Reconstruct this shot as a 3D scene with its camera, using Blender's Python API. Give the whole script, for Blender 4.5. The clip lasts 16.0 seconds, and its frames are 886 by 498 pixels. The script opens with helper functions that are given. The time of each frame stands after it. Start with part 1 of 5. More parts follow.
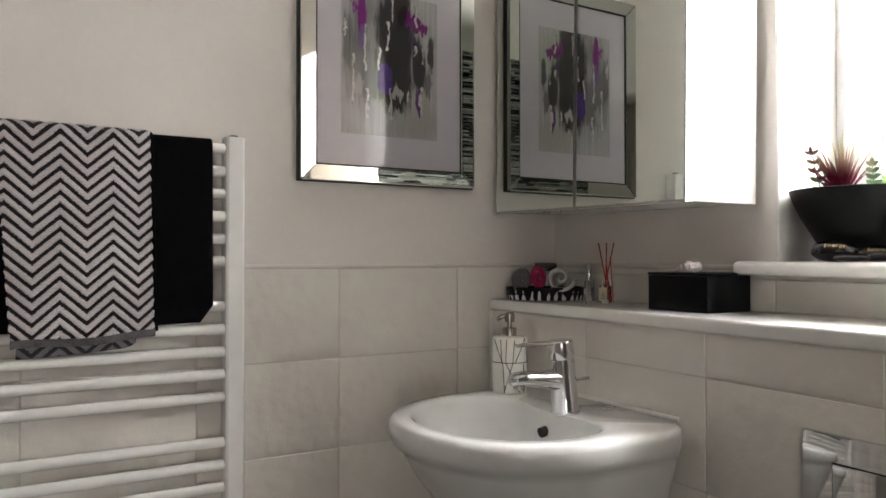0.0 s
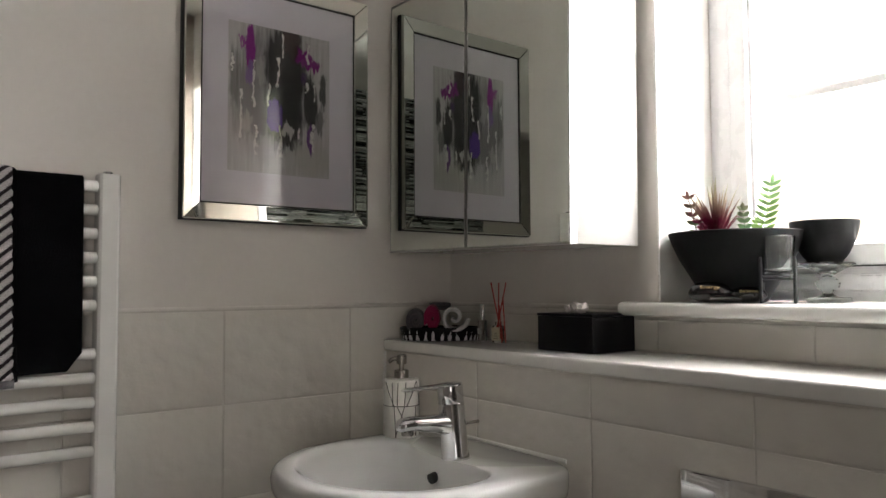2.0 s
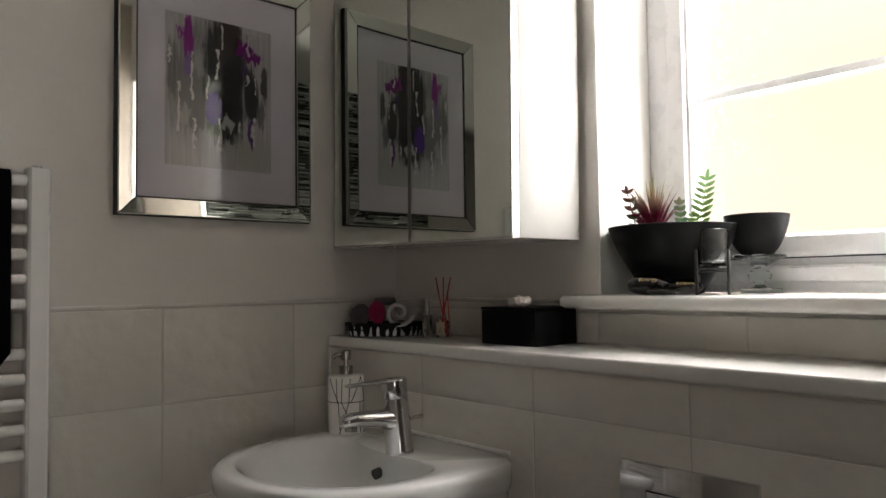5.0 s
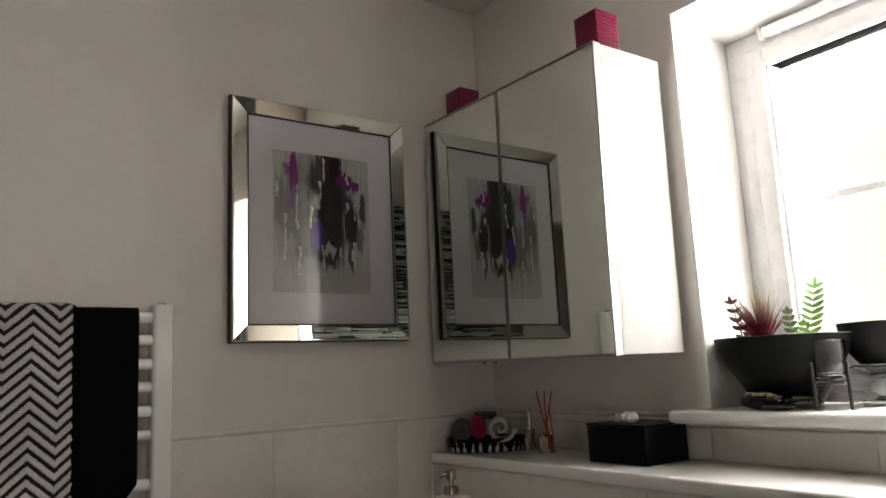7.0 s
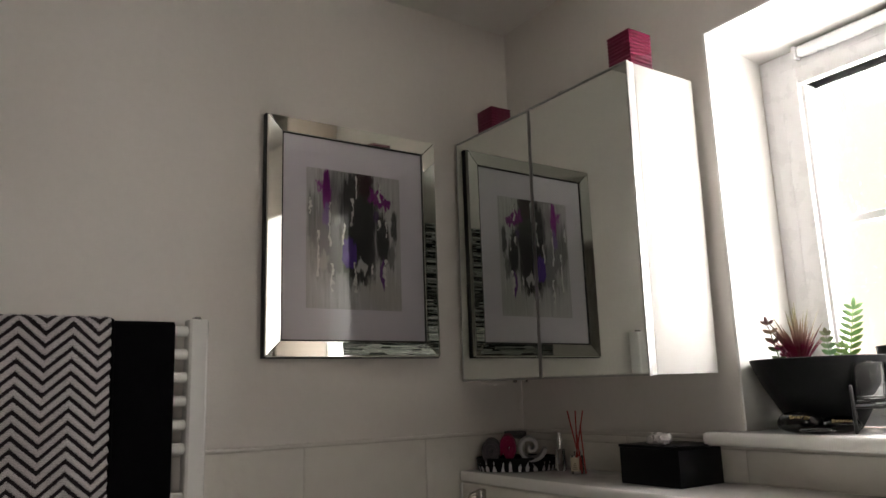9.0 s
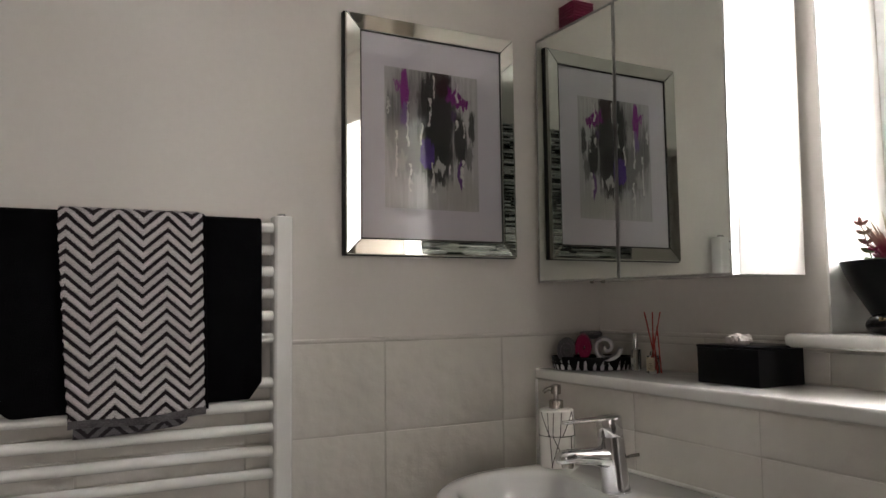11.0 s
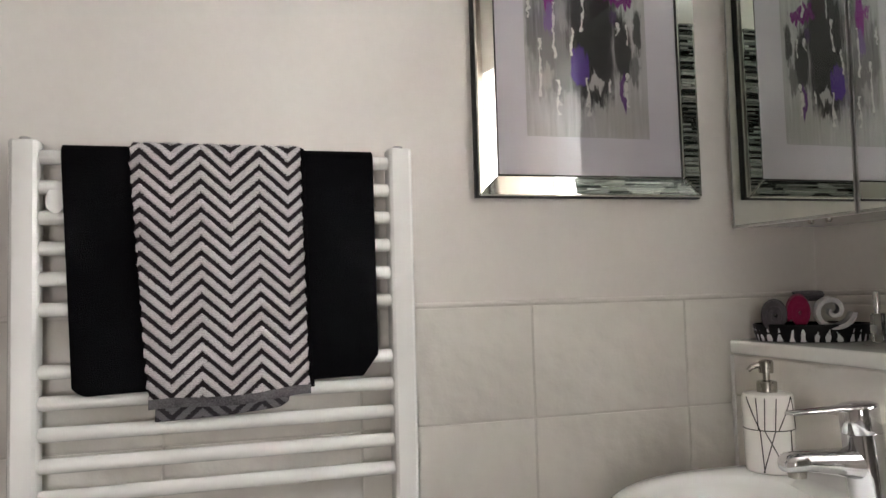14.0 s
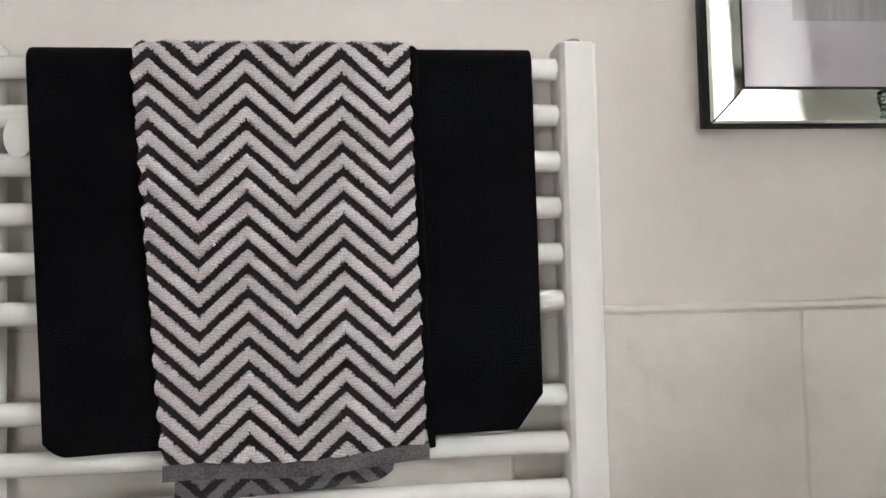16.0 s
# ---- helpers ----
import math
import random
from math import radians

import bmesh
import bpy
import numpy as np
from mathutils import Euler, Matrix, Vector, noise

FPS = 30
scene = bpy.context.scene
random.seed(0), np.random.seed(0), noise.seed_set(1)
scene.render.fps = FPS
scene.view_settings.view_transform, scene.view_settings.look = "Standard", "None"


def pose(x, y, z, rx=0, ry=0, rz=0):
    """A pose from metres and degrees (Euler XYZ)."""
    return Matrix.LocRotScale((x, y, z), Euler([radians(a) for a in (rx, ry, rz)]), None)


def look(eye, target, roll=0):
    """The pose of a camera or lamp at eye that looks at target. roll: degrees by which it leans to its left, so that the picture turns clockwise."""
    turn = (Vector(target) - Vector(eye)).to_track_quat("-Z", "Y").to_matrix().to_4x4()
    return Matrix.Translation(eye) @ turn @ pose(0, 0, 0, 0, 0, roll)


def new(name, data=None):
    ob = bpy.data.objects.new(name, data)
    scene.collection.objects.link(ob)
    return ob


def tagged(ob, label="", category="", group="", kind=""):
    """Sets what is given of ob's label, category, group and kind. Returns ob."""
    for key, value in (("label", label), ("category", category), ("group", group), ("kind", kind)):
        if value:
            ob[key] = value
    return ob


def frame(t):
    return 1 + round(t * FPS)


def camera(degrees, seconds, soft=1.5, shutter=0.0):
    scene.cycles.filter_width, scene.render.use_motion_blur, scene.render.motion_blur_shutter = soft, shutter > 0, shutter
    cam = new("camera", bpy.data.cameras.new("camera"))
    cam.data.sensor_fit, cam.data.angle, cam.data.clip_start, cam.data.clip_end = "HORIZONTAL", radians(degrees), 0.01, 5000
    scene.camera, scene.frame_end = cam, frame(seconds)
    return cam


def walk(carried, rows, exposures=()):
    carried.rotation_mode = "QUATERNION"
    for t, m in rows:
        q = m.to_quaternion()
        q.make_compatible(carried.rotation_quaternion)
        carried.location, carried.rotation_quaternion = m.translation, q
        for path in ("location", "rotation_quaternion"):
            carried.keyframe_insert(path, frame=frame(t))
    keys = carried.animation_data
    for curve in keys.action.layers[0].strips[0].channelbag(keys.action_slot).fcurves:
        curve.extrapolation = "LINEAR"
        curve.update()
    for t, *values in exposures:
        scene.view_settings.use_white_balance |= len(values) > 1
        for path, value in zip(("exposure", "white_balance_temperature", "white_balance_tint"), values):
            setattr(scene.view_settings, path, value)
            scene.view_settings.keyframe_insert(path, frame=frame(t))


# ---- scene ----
cam = camera(62.2, 16.0)
PATH = [
    (0, (0.065, 0.056, 1.161), (1.082, 1.778, 1.182), -0.0),
    (0.5, (0.069, 0.056, 1.169), (1.102, 1.768, 1.207), -0.0),
    (1, (0.083, 0.051, 1.177), (1.152, 1.74, 1.242), -0.2),
    (1.5, (0.097, 0.053, 1.177), (1.239, 1.692, 1.269), -0.3),
    (2, (0.114, 0.05, 1.182), (1.328, 1.635, 1.287), -0.3),
    (2.5, (0.128, 0.053, 1.179), (1.448, 1.552, 1.291), -0.2),
    (3, (0.135, 0.049, 1.175), (1.539, 1.468, 1.301), -0.4),
    (3.2, (0.127, 0.053, 1.177), (1.556, 1.446, 1.3), -0.5),
    (5.3, (0.124, 0.043, 1.18), (1.432, 1.555, 1.262), -0.9),
    (5.5, (0.096, 0.056, 1.191), (1.404, 1.568, 1.261), -1.1),
    (6, (0.089, 0.049, 1.212), (1.342, 1.604, 1.332), -1.4),
    (6.5, (0.08, 0.048, 1.229), (1.279, 1.631, 1.468), -2.3),
    (7, (0.074, 0.04, 1.242), (1.215, 1.648, 1.577), -2.7),
    (7.5, (0.067, 0.035, 1.256), (1.187, 1.637, 1.676), -2.2),
    (8, (0.065, 0.037, 1.255), (1.179, 1.634, 1.71), -1.9),
    (8.5, (0.063, 0.039, 1.25), (1.173, 1.645, 1.688), -1.9),
    (9, (0.059, 0.044, 1.239), (1.14, 1.681, 1.627), -1.9),
    (9.5, (0.055, 0.045, 1.23), (1.083, 1.731, 1.548), -1.6),
    (12, (0.053, 0.05, 1.196), (0.884, 1.865, 1.302), -0.9),
    (12.5, (0.04, 0.056, 1.189), (0.808, 1.9, 1.283), -1.3),
    (13, (0.037, 0.056, 1.187), (0.746, 1.924, 1.27), -1.5),
    (13.5, (0.139, 0.226, 1.175), (0.768, 2.121, 1.28), -1.5),
    (14, (0.204, 0.361, 1.162), (0.731, 2.287, 1.279), -1.6),
    (14.5, (0.263, 0.547, 1.16), (0.666, 2.502, 1.284), -1.6),
    (15, (0.284, 0.705, 1.169), (0.603, 2.677, 1.273), -1.7),
    (15.5, (0.268, 0.803, 1.173), (0.493, 2.789, 1.261), -1.3),
    (16, (0.259, 0.857, 1.173), (0.443, 2.846, 1.26), -1.3),
]
EXPOSURE = [(0.0, 1.65, 6450, 10), (1.5, 1.34, 6450, 10), (2.0, 1.05, 6500, 10), (2.5, 0.64, 6520, 10), (3.0, 0.38, 6600, 11), (5.3, 0.6, 6650, 10), (6.5, 0.8, 6650, 10), (8.0, 0.68, 6700, 11), (9.5, 0.64, 6650, 11), (12.0, 1.58, 6480, 11), (13.0, 1.8, 6430, 11), (14.0, 2.05, 6350, 10), (15.0, 2.17, 6260, 9), (16.0, 2.22, 6180, 9)]
walk(cam, [(t, look(eye, target, roll)) for t, eye, target, roll in PATH], EXPOSURE)

# ---------------------------------------------------------------- light
world = bpy.data.worlds.new("sky")
world.use_nodes = True
scene.world = world
wn = world.node_tree.nodes
sky = wn.new("ShaderNodeTexSky")
sky.sky_type, sky.sun_disc = "NISHITA", False
sky.sun_elevation, sky.sun_rotation = radians(38), radians(200)
wn["Background"].inputs[1].default_value = 0.1
world.node_tree.links.new(sky.outputs[0], wn["Background"].inputs[0])


def area_lamp(name, eye, target, w, h, power, colour):
    data = bpy.data.lights.new(name, "AREA")
    data.shape, data.size, data.size_y, data.energy, data.color = "RECTANGLE", w, h, power, colour
    ob = new(name, data)
    ob.matrix_world = look(eye, target)
    return ob


sun = bpy.data.lights.new("sun", "SUN")
sun.energy, sun.angle, sun.color = 1.2, radians(12), (1.0, 0.96, 0.9)
new("sun", sun).matrix_world = look((0, 0, 5), (-0.3, 1.0, 4.0))
# unseen area lamps for daylight through the window: high sky, bright ground outside, open sky to both sides; the last
# is an added fill from behind
area_lamp("sky_light", (1.98, 0.64, 2.25), (1.20, 0.90, 1.10), 1.0, 0.5, 38.0, (1.0, 0.985, 0.97))
area_lamp("ground_light", (2.00, 0.66, 0.84), (0.90, 1.30, 2.0), 1.0, 0.5, 52.0, (1.0, 0.965, 0.93))
area_lamp("side_light", (1.86, 0.10, 1.72), (0.60, 1.60, 1.2), 0.5, 0.9, 11.5, (1.0, 0.985, 0.97))
area_lamp("far_side_light", (1.86, 1.50, 1.60), (1.30, 0.36, 1.4), 0.6, 1.0, 26.0, (1.0, 0.985, 0.97))
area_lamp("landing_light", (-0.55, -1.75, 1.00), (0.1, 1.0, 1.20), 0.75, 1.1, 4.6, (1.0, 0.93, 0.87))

# ---------------------------------------------------------------- materials


class Nodes:
    """A small helper that strings shader nodes together."""

    def __init__(self, name):
        self.mat = bpy.data.materials.new(name)
        self.mat.use_nodes = True
        self.tree = self.mat.node_tree
        self.bsdf = self.tree.nodes["Principled BSDF"]

    def add(self, kind, **props):
        node = self.tree.nodes.new("ShaderNode" + kind)
        for key, value in props.items():
            if key == "operation":
                node.operation = value
            elif key == "data_type":
                node.data_type = value
            elif key == "blend_type":
                node.blend_type = value
            elif key == "bands_direction":
                node.bands_direction = value
        return node

    def link(self, a, b):
        self.tree.links.new(a, b)

    def put(self, socket, value):
        if isinstance(value, (int, float)):
            socket.default_value = value
        elif isinstance(value, tuple):
            socket.default_value = value if len(value) == len(socket.default_value) else (*value, 1.0)
        else:
            self.link(value, socket)

    def math(self, op, a, b=0.0, c=0.0):
        node = self.add("Math", operation=op)
        for n, v in enumerate((a, b, c)):
            self.put(node.inputs[n], v)
        return node.outputs[0]

    def mix(self, f, a, b):
        node = self.add("Mix", data_type="RGBA")
        self.put(node.inputs[0], f)
        self.put(node.inputs[6], a)
        self.put(node.inputs[7], b)
        return node.outputs[2]

    def coords(self, scale=(1, 1, 1), which="Object"):
        tc, mp = self.add("TexCoord"), self.add("Mapping")
        self.link(tc.outputs[which], mp.inputs[0])
        mp.inputs["Scale"].default_value = scale
        return mp.outputs[0]

    def noise(self, scale, vec=None, detail=4.0, rough=0.55):
        node = self.add("TexNoise")
        node.inputs["Scale"].default_value, node.inputs["Detail"].default_value, node.inputs["Roughness"].default_value = scale, detail, rough
        self.link(vec if vec is not None else self.coords(), node.inputs["Vector"])
        return node.outputs[0]

    def ramp(self, value, lo, hi):
        node = self.add("MapRange")
        self.put(node.inputs[0], value)
        node.inputs[1].default_value, node.inputs[2].default_value = lo, hi
        return node.outputs[0]

    def bump(self, height, strength, distance):
        node = self.add("Bump")
        node.inputs["Strength"].default_value, node.inputs["Distance"].default_value = strength, distance
        self.link(height, node.inputs["Height"])
        self.link(node.outputs[0], self.bsdf.inputs["Normal"])

    def set(self, **values):
        for key, value in values.items():
            self.put(self.bsdf.inputs[key.replace("_", " ")], value)
        return self


def painted(name, a, b, rough, big=2.0, fine=180.0, depth=0.0006, strength=0.3, metal=0.0, coat=0.0, spec=0.5):
    """Surface with patchy tone at two scales and a fine relief."""
    n = Nodes(name)
    mixed = n.math("ADD", n.math("MULTIPLY", n.noise(big), 0.65), n.math("MULTIPLY", n.noise(fine * 0.3), 0.35))
    n.set(Base_Color=n.mix(n.ramp(mixed, 0.3, 0.7), a, b), Metallic=metal, Coat_Weight=coat, Specular_IOR_Level=spec)
    n.put(n.bsdf.inputs["Roughness"], n.math("ADD", rough - 0.05, n.math("MULTIPLY", n.noise(big * 6), 0.1)))
    n.bump(n.noise(fine), strength, depth)
    return n.mat


PLASTER = painted("wall_paint", (0.705, 0.67, 0.63), (0.765, 0.73, 0.69), 0.62, 1.6, 220, 0.0008, 0.22)
# west and south walls are out of view; darkened to cut bounced light
UNSEEN_WALL = painted("darkened_wall_paint", (0.38, 0.35, 0.32), (0.44, 0.41, 0.38), 0.65, 1.6, 220, 0.0008, 0.22)
CEILING = painted("ceiling_paint", (0.74, 0.72, 0.69), (0.79, 0.77, 0.74), 0.8, 1.4, 160, 0.0008, 0.25)
REVEAL = painted("reveal_paint", (0.80, 0.79, 0.77), (0.85, 0.84, 0.82), 0.5, 2.5, 200, 0.0006, 0.2)
GROUT = painted("grout", (0.58, 0.55, 0.505), (0.67, 0.64, 0.595), 0.85, 9, 500, 0.0008, 0.5)
# unseen floor, kept dark to limit bounce on the boxing and basin
FLOOR_M = painted("floor_vinyl", (0.17, 0.16, 0.15), (0.23, 0.22, 0.21), 0.4, 3, 90, 0.0006, 0.2)
GLOSS = painted("white_gloss_paint", (0.80, 0.79, 0.77), (0.84, 0.83, 0.81), 0.2, 3, 60, 0.0004, 0.1)
UPVC = painted("white_plastic", (0.80, 0.80, 0.805), (0.83, 0.83, 0.835), 0.28, 4, 80, 0.0002, 0.05)
ENAMEL = painted("white_enamel", (0.80, 0.79, 0.765), (0.84, 0.83, 0.805), 0.24, 5, 120, 0.0003, 0.12)
CERAMIC = painted("sanitary_ceramic", (0.70, 0.70, 0.69), (0.74, 0.74, 0.73), 0.1, 3, 30, 0.0003, 0.05, coat=0.5)
LAMINATE = painted("white_laminate", (0.78, 0.77, 0.745), (0.83, 0.82, 0.795), 0.16, 4, 150, 0.0002, 0.06, coat=0.3)
CHROME = painted("chrome", (0.62, 0.62, 0.63), (0.68, 0.68, 0.69), 0.07, 12, 60, 0.0002, 0.04, metal=1.0)
STEEL = painted("brushed_steel", (0.36, 0.34, 0.31), (0.44, 0.42, 0.39), 0.25, 20, 300, 0.0002, 0.15, metal=1.0)
ALU = painted("aluminium_edge", (0.45, 0.45, 0.44), (0.55, 0.55, 0.54), 0.3, 20, 200, 0.0002, 0.1, metal=1.0)
MIRROR = painted("mirror_glass", (0.70, 0.735, 0.70), (0.72, 0.755, 0.72), 0.004, 2, 10, 0.0001, 0.0, metal=1.0)
BEVEL_MIRROR = painted("bevelled_mirror", (0.74, 0.77, 0.73), (0.78, 0.80, 0.76), 0.04, 6, 20, 0.0002, 0.03, metal=1.0)
# near-black of seals and backing; also stands in for shade in recesses
DARK = painted("seal_and_shade_black", (0.012, 0.012, 0.012), (0.02, 0.02, 0.02), 0.6)
BLACK_BOX = painted("black_lacquer", (0.004, 0.004, 0.0045), (0.007, 0.007, 0.008), 0.42, 8, 120, 0.0004, 0.2, spec=0.10)
BLACK_POT = painted("matt_black_pot", (0.007, 0.0075, 0.008), (0.012, 0.0125, 0.013), 0.5, 14, 240, 0.0006, 0.3, spec=0.14)
STONE = painted("polished_pebble", (0.008, 0.008, 0.009), (0.014, 0.014, 0.015), 0.14, 20, 80, 0.0004, 0.1)
BLACK_WIRE = painted("black_metal", (0.012, 0.012, 0.012), (0.02, 0.02, 0.02), 0.4, 20, 200)
GOLD = painted("gold_lettering", (0.36, 0.26, 0.10), (0.44, 0.32, 0.13), 0.35, 40, 300, metal=0.6)
MAGENTA = painted("magenta_gloss", (0.15, 0.004, 0.034), (0.20, 0.007, 0.05), 0.32, 10, 200, 0.0004, 0.2)
REED = painted("red_reed", (0.34, 0.03, 0.022), (0.46, 0.06, 0.045), 0.7, 40, 400, 0.0006, 0.4)
PALE_LABEL = painted("paper_label", (0.55, 0.48, 0.34), (0.63, 0.56, 0.42), 0.7, 30, 300)
LABEL_BARS = painted("label_print", (0.10, 0.08, 0.05), (0.15, 0.12, 0.08), 0.7, 30, 300)
ROSE_CRYSTAL = painted("pale_crystal", (0.62, 0.56, 0.55), (0.80, 0.76, 0.75), 0.2, 25, 60, 0.002, 0.4)
SOIL = painted("dark_soil", (0.02, 0.016, 0.012), (0.05, 0.04, 0.03), 0.95, 60, 200, 0.004, 0.8)
MATBOARD = painted("mat_board", (0.74, 0.72, 0.77), (0.79, 0.77, 0.82), 0.8, 3, 400, 0.0003, 0.15)
WHITE_INK = painted("soap_ceramic", (0.78, 0.76, 0.72), (0.83, 0.81, 0.77), 0.22, 8, 60, 0.0003, 0.1)
BLACK_INK = painted("black_line", (0.012, 0.011, 0.01), (0.02, 0.018, 0.016), 0.4, 30, 200)
ZEBRA_WHITE = painted("tray_white", (0.52, 0.52, 0.54), (0.62, 0.62, 0.64), 0.5, 30, 200)


# brown of the pier, with the shadow on it put into the colour
PIER = painted("shaded_pier_brown", (0.36, 0.30, 0.26), (0.42, 0.36, 0.31), 0.45, 3, 160)


def tile_mat():
    n = Nodes("wall_tile")
    info = n.add("ObjectInfo").outputs["Random"]
    off = n.add("VectorMath", operation="ADD")
    n.link(n.coords(), off.inputs[0])
    comb = n.add("CombineXYZ")
    for k in range(3):
        n.link(n.math("MULTIPLY", info, 37.0 + 11 * k), comb.inputs[k])
    n.link(comb.outputs[0], off.inputs[1])
    vec = off.outputs[0]
    tone = n.math("ADD", n.math("MULTIPLY", n.noise(9, vec), 0.8), n.math("MULTIPLY", info, 0.25))
    n.set(Base_Color=n.mix(n.ramp(tone, 0.3, 0.8), (0.665, 0.635, 0.585), (0.735, 0.705, 0.655)), Coat_Weight=0.15, Coat_Roughness=0.12)
    n.put(n.bsdf.inputs["Roughness"], n.ramp(n.noise(25, vec), -0.6, 2.2))
    relief = n.math("ADD", n.math("MULTIPLY", n.noise(10, vec, 2), 1.0), n.math("MULTIPLY", n.noise(55, vec, 3), 0.13))
    n.bump(relief, 0.85, 0.009)
    return n.mat


TILE = tile_mat()


def cloth(name, a, b, sheen=0.3, loop=900, depth=0.0025):
    n = Nodes(name)
    tuft = n.noise(loop, detail=2)
    n.set(Base_Color=n.mix(n.ramp(n.math("ADD", n.math("MULTIPLY", n.noise(25), 0.5), n.math("MULTIPLY", tuft, 0.5)), 0.3, 0.7), a, b), Roughness=0.95, Sheen_Weight=sheen, Sheen_Roughness=0.5, Specular_IOR_Level=0.08)
    n.bump(tuft, 0.8, depth)
    return n.mat


BLACK_TERRY = cloth("black_terry", (0.0015, 0.0015, 0.002), (0.005, 0.005, 0.006), 0.0, 700)
GREY_TERRY = cloth("grey_terry", (0.075, 0.07, 0.075), (0.13, 0.12, 0.13), 0.2, 500, 0.004)
ROSE_TERRY = cloth("magenta_terry", (0.20, 0.008, 0.045), (0.30, 0.02, 0.075), 0.2, 500, 0.004)
WHITE_TERRY = cloth("white_terry", (0.55, 0.54, 0.55), (0.72, 0.71, 0.72), 0.3, 500, 0.004)
HEM = cloth("woven_hem", (0.035, 0.033, 0.036), (0.20, 0.19, 0.20), 0.1, 420, 0.001)


def chevron_mat(name, light, dark):
    """Zigzag terry: pale loops standing over a dark ground, laid out in metres by the UV map."""
    n = Nodes(name)
    uv = n.add("TexCoord").outputs["UV"]
    jit = n.add("TexNoise")
    jit.inputs["Scale"].default_value, jit.inputs["Detail"].default_value = 420, 2
    n.link(uv, jit.inputs["Vector"])
    sep = n.add("SeparateXYZ")
    n.link(uv, sep.inputs[0])
    zig = n.math("PINGPONG", sep.outputs[0], 0.0437)
    v = n.math("ADD", n.math("ADD", sep.outputs[1], n.math("MULTIPLY", zig, 0.91)), n.math("MULTIPLY", n.math("SUBTRACT", jit.outputs[0], 0.5), 0.008))
    saw = n.math("DIVIDE", n.math("PINGPONG", n.math("SUBTRACT", v, 0.0008), 0.0110), 0.0110)
    pale = n.ramp(saw, 0.50, 0.60)
    fluff = n.noise(620, uv, 3)
    rows = n.add("TexWave", bands_direction="Y")
    rows.inputs["Scale"].default_value, rows.inputs["Distortion"].default_value, rows.inputs["Detail"].default_value = 130, 3.0, 2
    n.link(uv, rows.inputs["Vector"])
    tone = n.math("ADD", n.math("MULTIPLY", fluff, 0.86), n.math("MULTIPLY", rows.outputs[1], 0.14))
    shade = n.mix(n.ramp(tone, 0.32, 0.68), light[0], light[1])
    ground = n.mix(n.ramp(fluff, 0.3, 0.7), dark[0], dark[1])
    n.set(Base_Color=n.mix(pale, ground, shade), Roughness=0.95, Sheen_Weight=0.1, Specular_IOR_Level=0.1)
    n.bump(n.math("ADD", n.math("MULTIPLY", pale, 0.7), n.math("MULTIPLY", tone, 0.5)), 0.7, 0.003)
    return n.mat


CHEVRON = chevron_mat("zigzag_terry", ((0.38, 0.35, 0.36), (0.74, 0.695, 0.71)), ((0.012, 0.009, 0.011), (0.040, 0.032, 0.036)))
CHEVRON_BACK = chevron_mat("zigzag_terry_reverse", ((0.028, 0.026, 0.03), (0.05, 0.046, 0.05)), ((0.13, 0.12, 0.13), (0.20, 0.19, 0.2)))


def glass_mat(name, colour, rough=0.0, ior=1.45, ripple=None):
    n = Nodes(name)
    n.set(Base_Color=colour, Roughness=rough, IOR=ior, Transmission_Weight=1.0)
    if ripple:
        streak = n.noise(1.0, n.coords((1, ripple, ripple * 0.08)), 2)
        fine = n.noise(1.0, n.coords((1, ripple * 2.2, ripple * 0.3)), 2)
        n.bump(n.math("ADD", streak, n.math("MULTIPLY", fine, 0.5)), 0.8, 0.0018)
    return n.mat


CLEAR = glass_mat("clear_glass", (0.97, 0.985, 0.98))
CRYSTAL = glass_mat("cut_glass", (0.95, 0.99, 0.98), 0.0, 1.33)
RAIN_GLASS = glass_mat("obscured_glass", (0.98, 0.98, 0.97), 0.05, 1.33, 190)


def diffusing(mat, share, colour):
    """Obscured glass also scatters a share of the daylight that falls on its far side."""
    nodes, links = mat.node_tree.nodes, mat.node_tree.links
    scatter, mixer = nodes.new("ShaderNodeBsdfTranslucent"), nodes.new("ShaderNodeMixShader")
    scatter.inputs[0].default_value = (*colour, 1.0)
    mixer.inputs[0].default_value = share
    links.new(nodes["Principled BSDF"].outputs[0], mixer.inputs[1])
    links.new(scatter.outputs[0], mixer.inputs[2])
    links.new(mixer.outputs[0], nodes["Material Output"].inputs[0])


diffusing(RAIN_GLASS, 0.004, (0.98, 0.90, 0.75))
SHOWER_GLASS = glass_mat("shower_glass", (0.93, 0.97, 0.95), 0.0, 1.5)


def thin_glass(name):
    """Picture glazing: mostly clear, with a mirror-like surface gloss."""
    n = Nodes(name)
    out = n.tree.nodes["Material Output"]
    clear, gloss, mixer, fres = n.add("BsdfTransparent"), n.add("BsdfGlossy"), n.add("MixShader"), n.add("Fresnel")
    gloss.inputs["Roughness"].default_value, fres.inputs[0].default_value = 0.02, 1.65
    n.link(fres.outputs[0], mixer.inputs[0])
    n.link(clear.outputs[0], mixer.inputs[1])
    n.link(gloss.outputs[0], mixer.inputs[2])
    n.link(mixer.outputs[0], out.inputs[0])
    return n.mat


PICTURE_GLASS = thin_glass("picture_glazing")


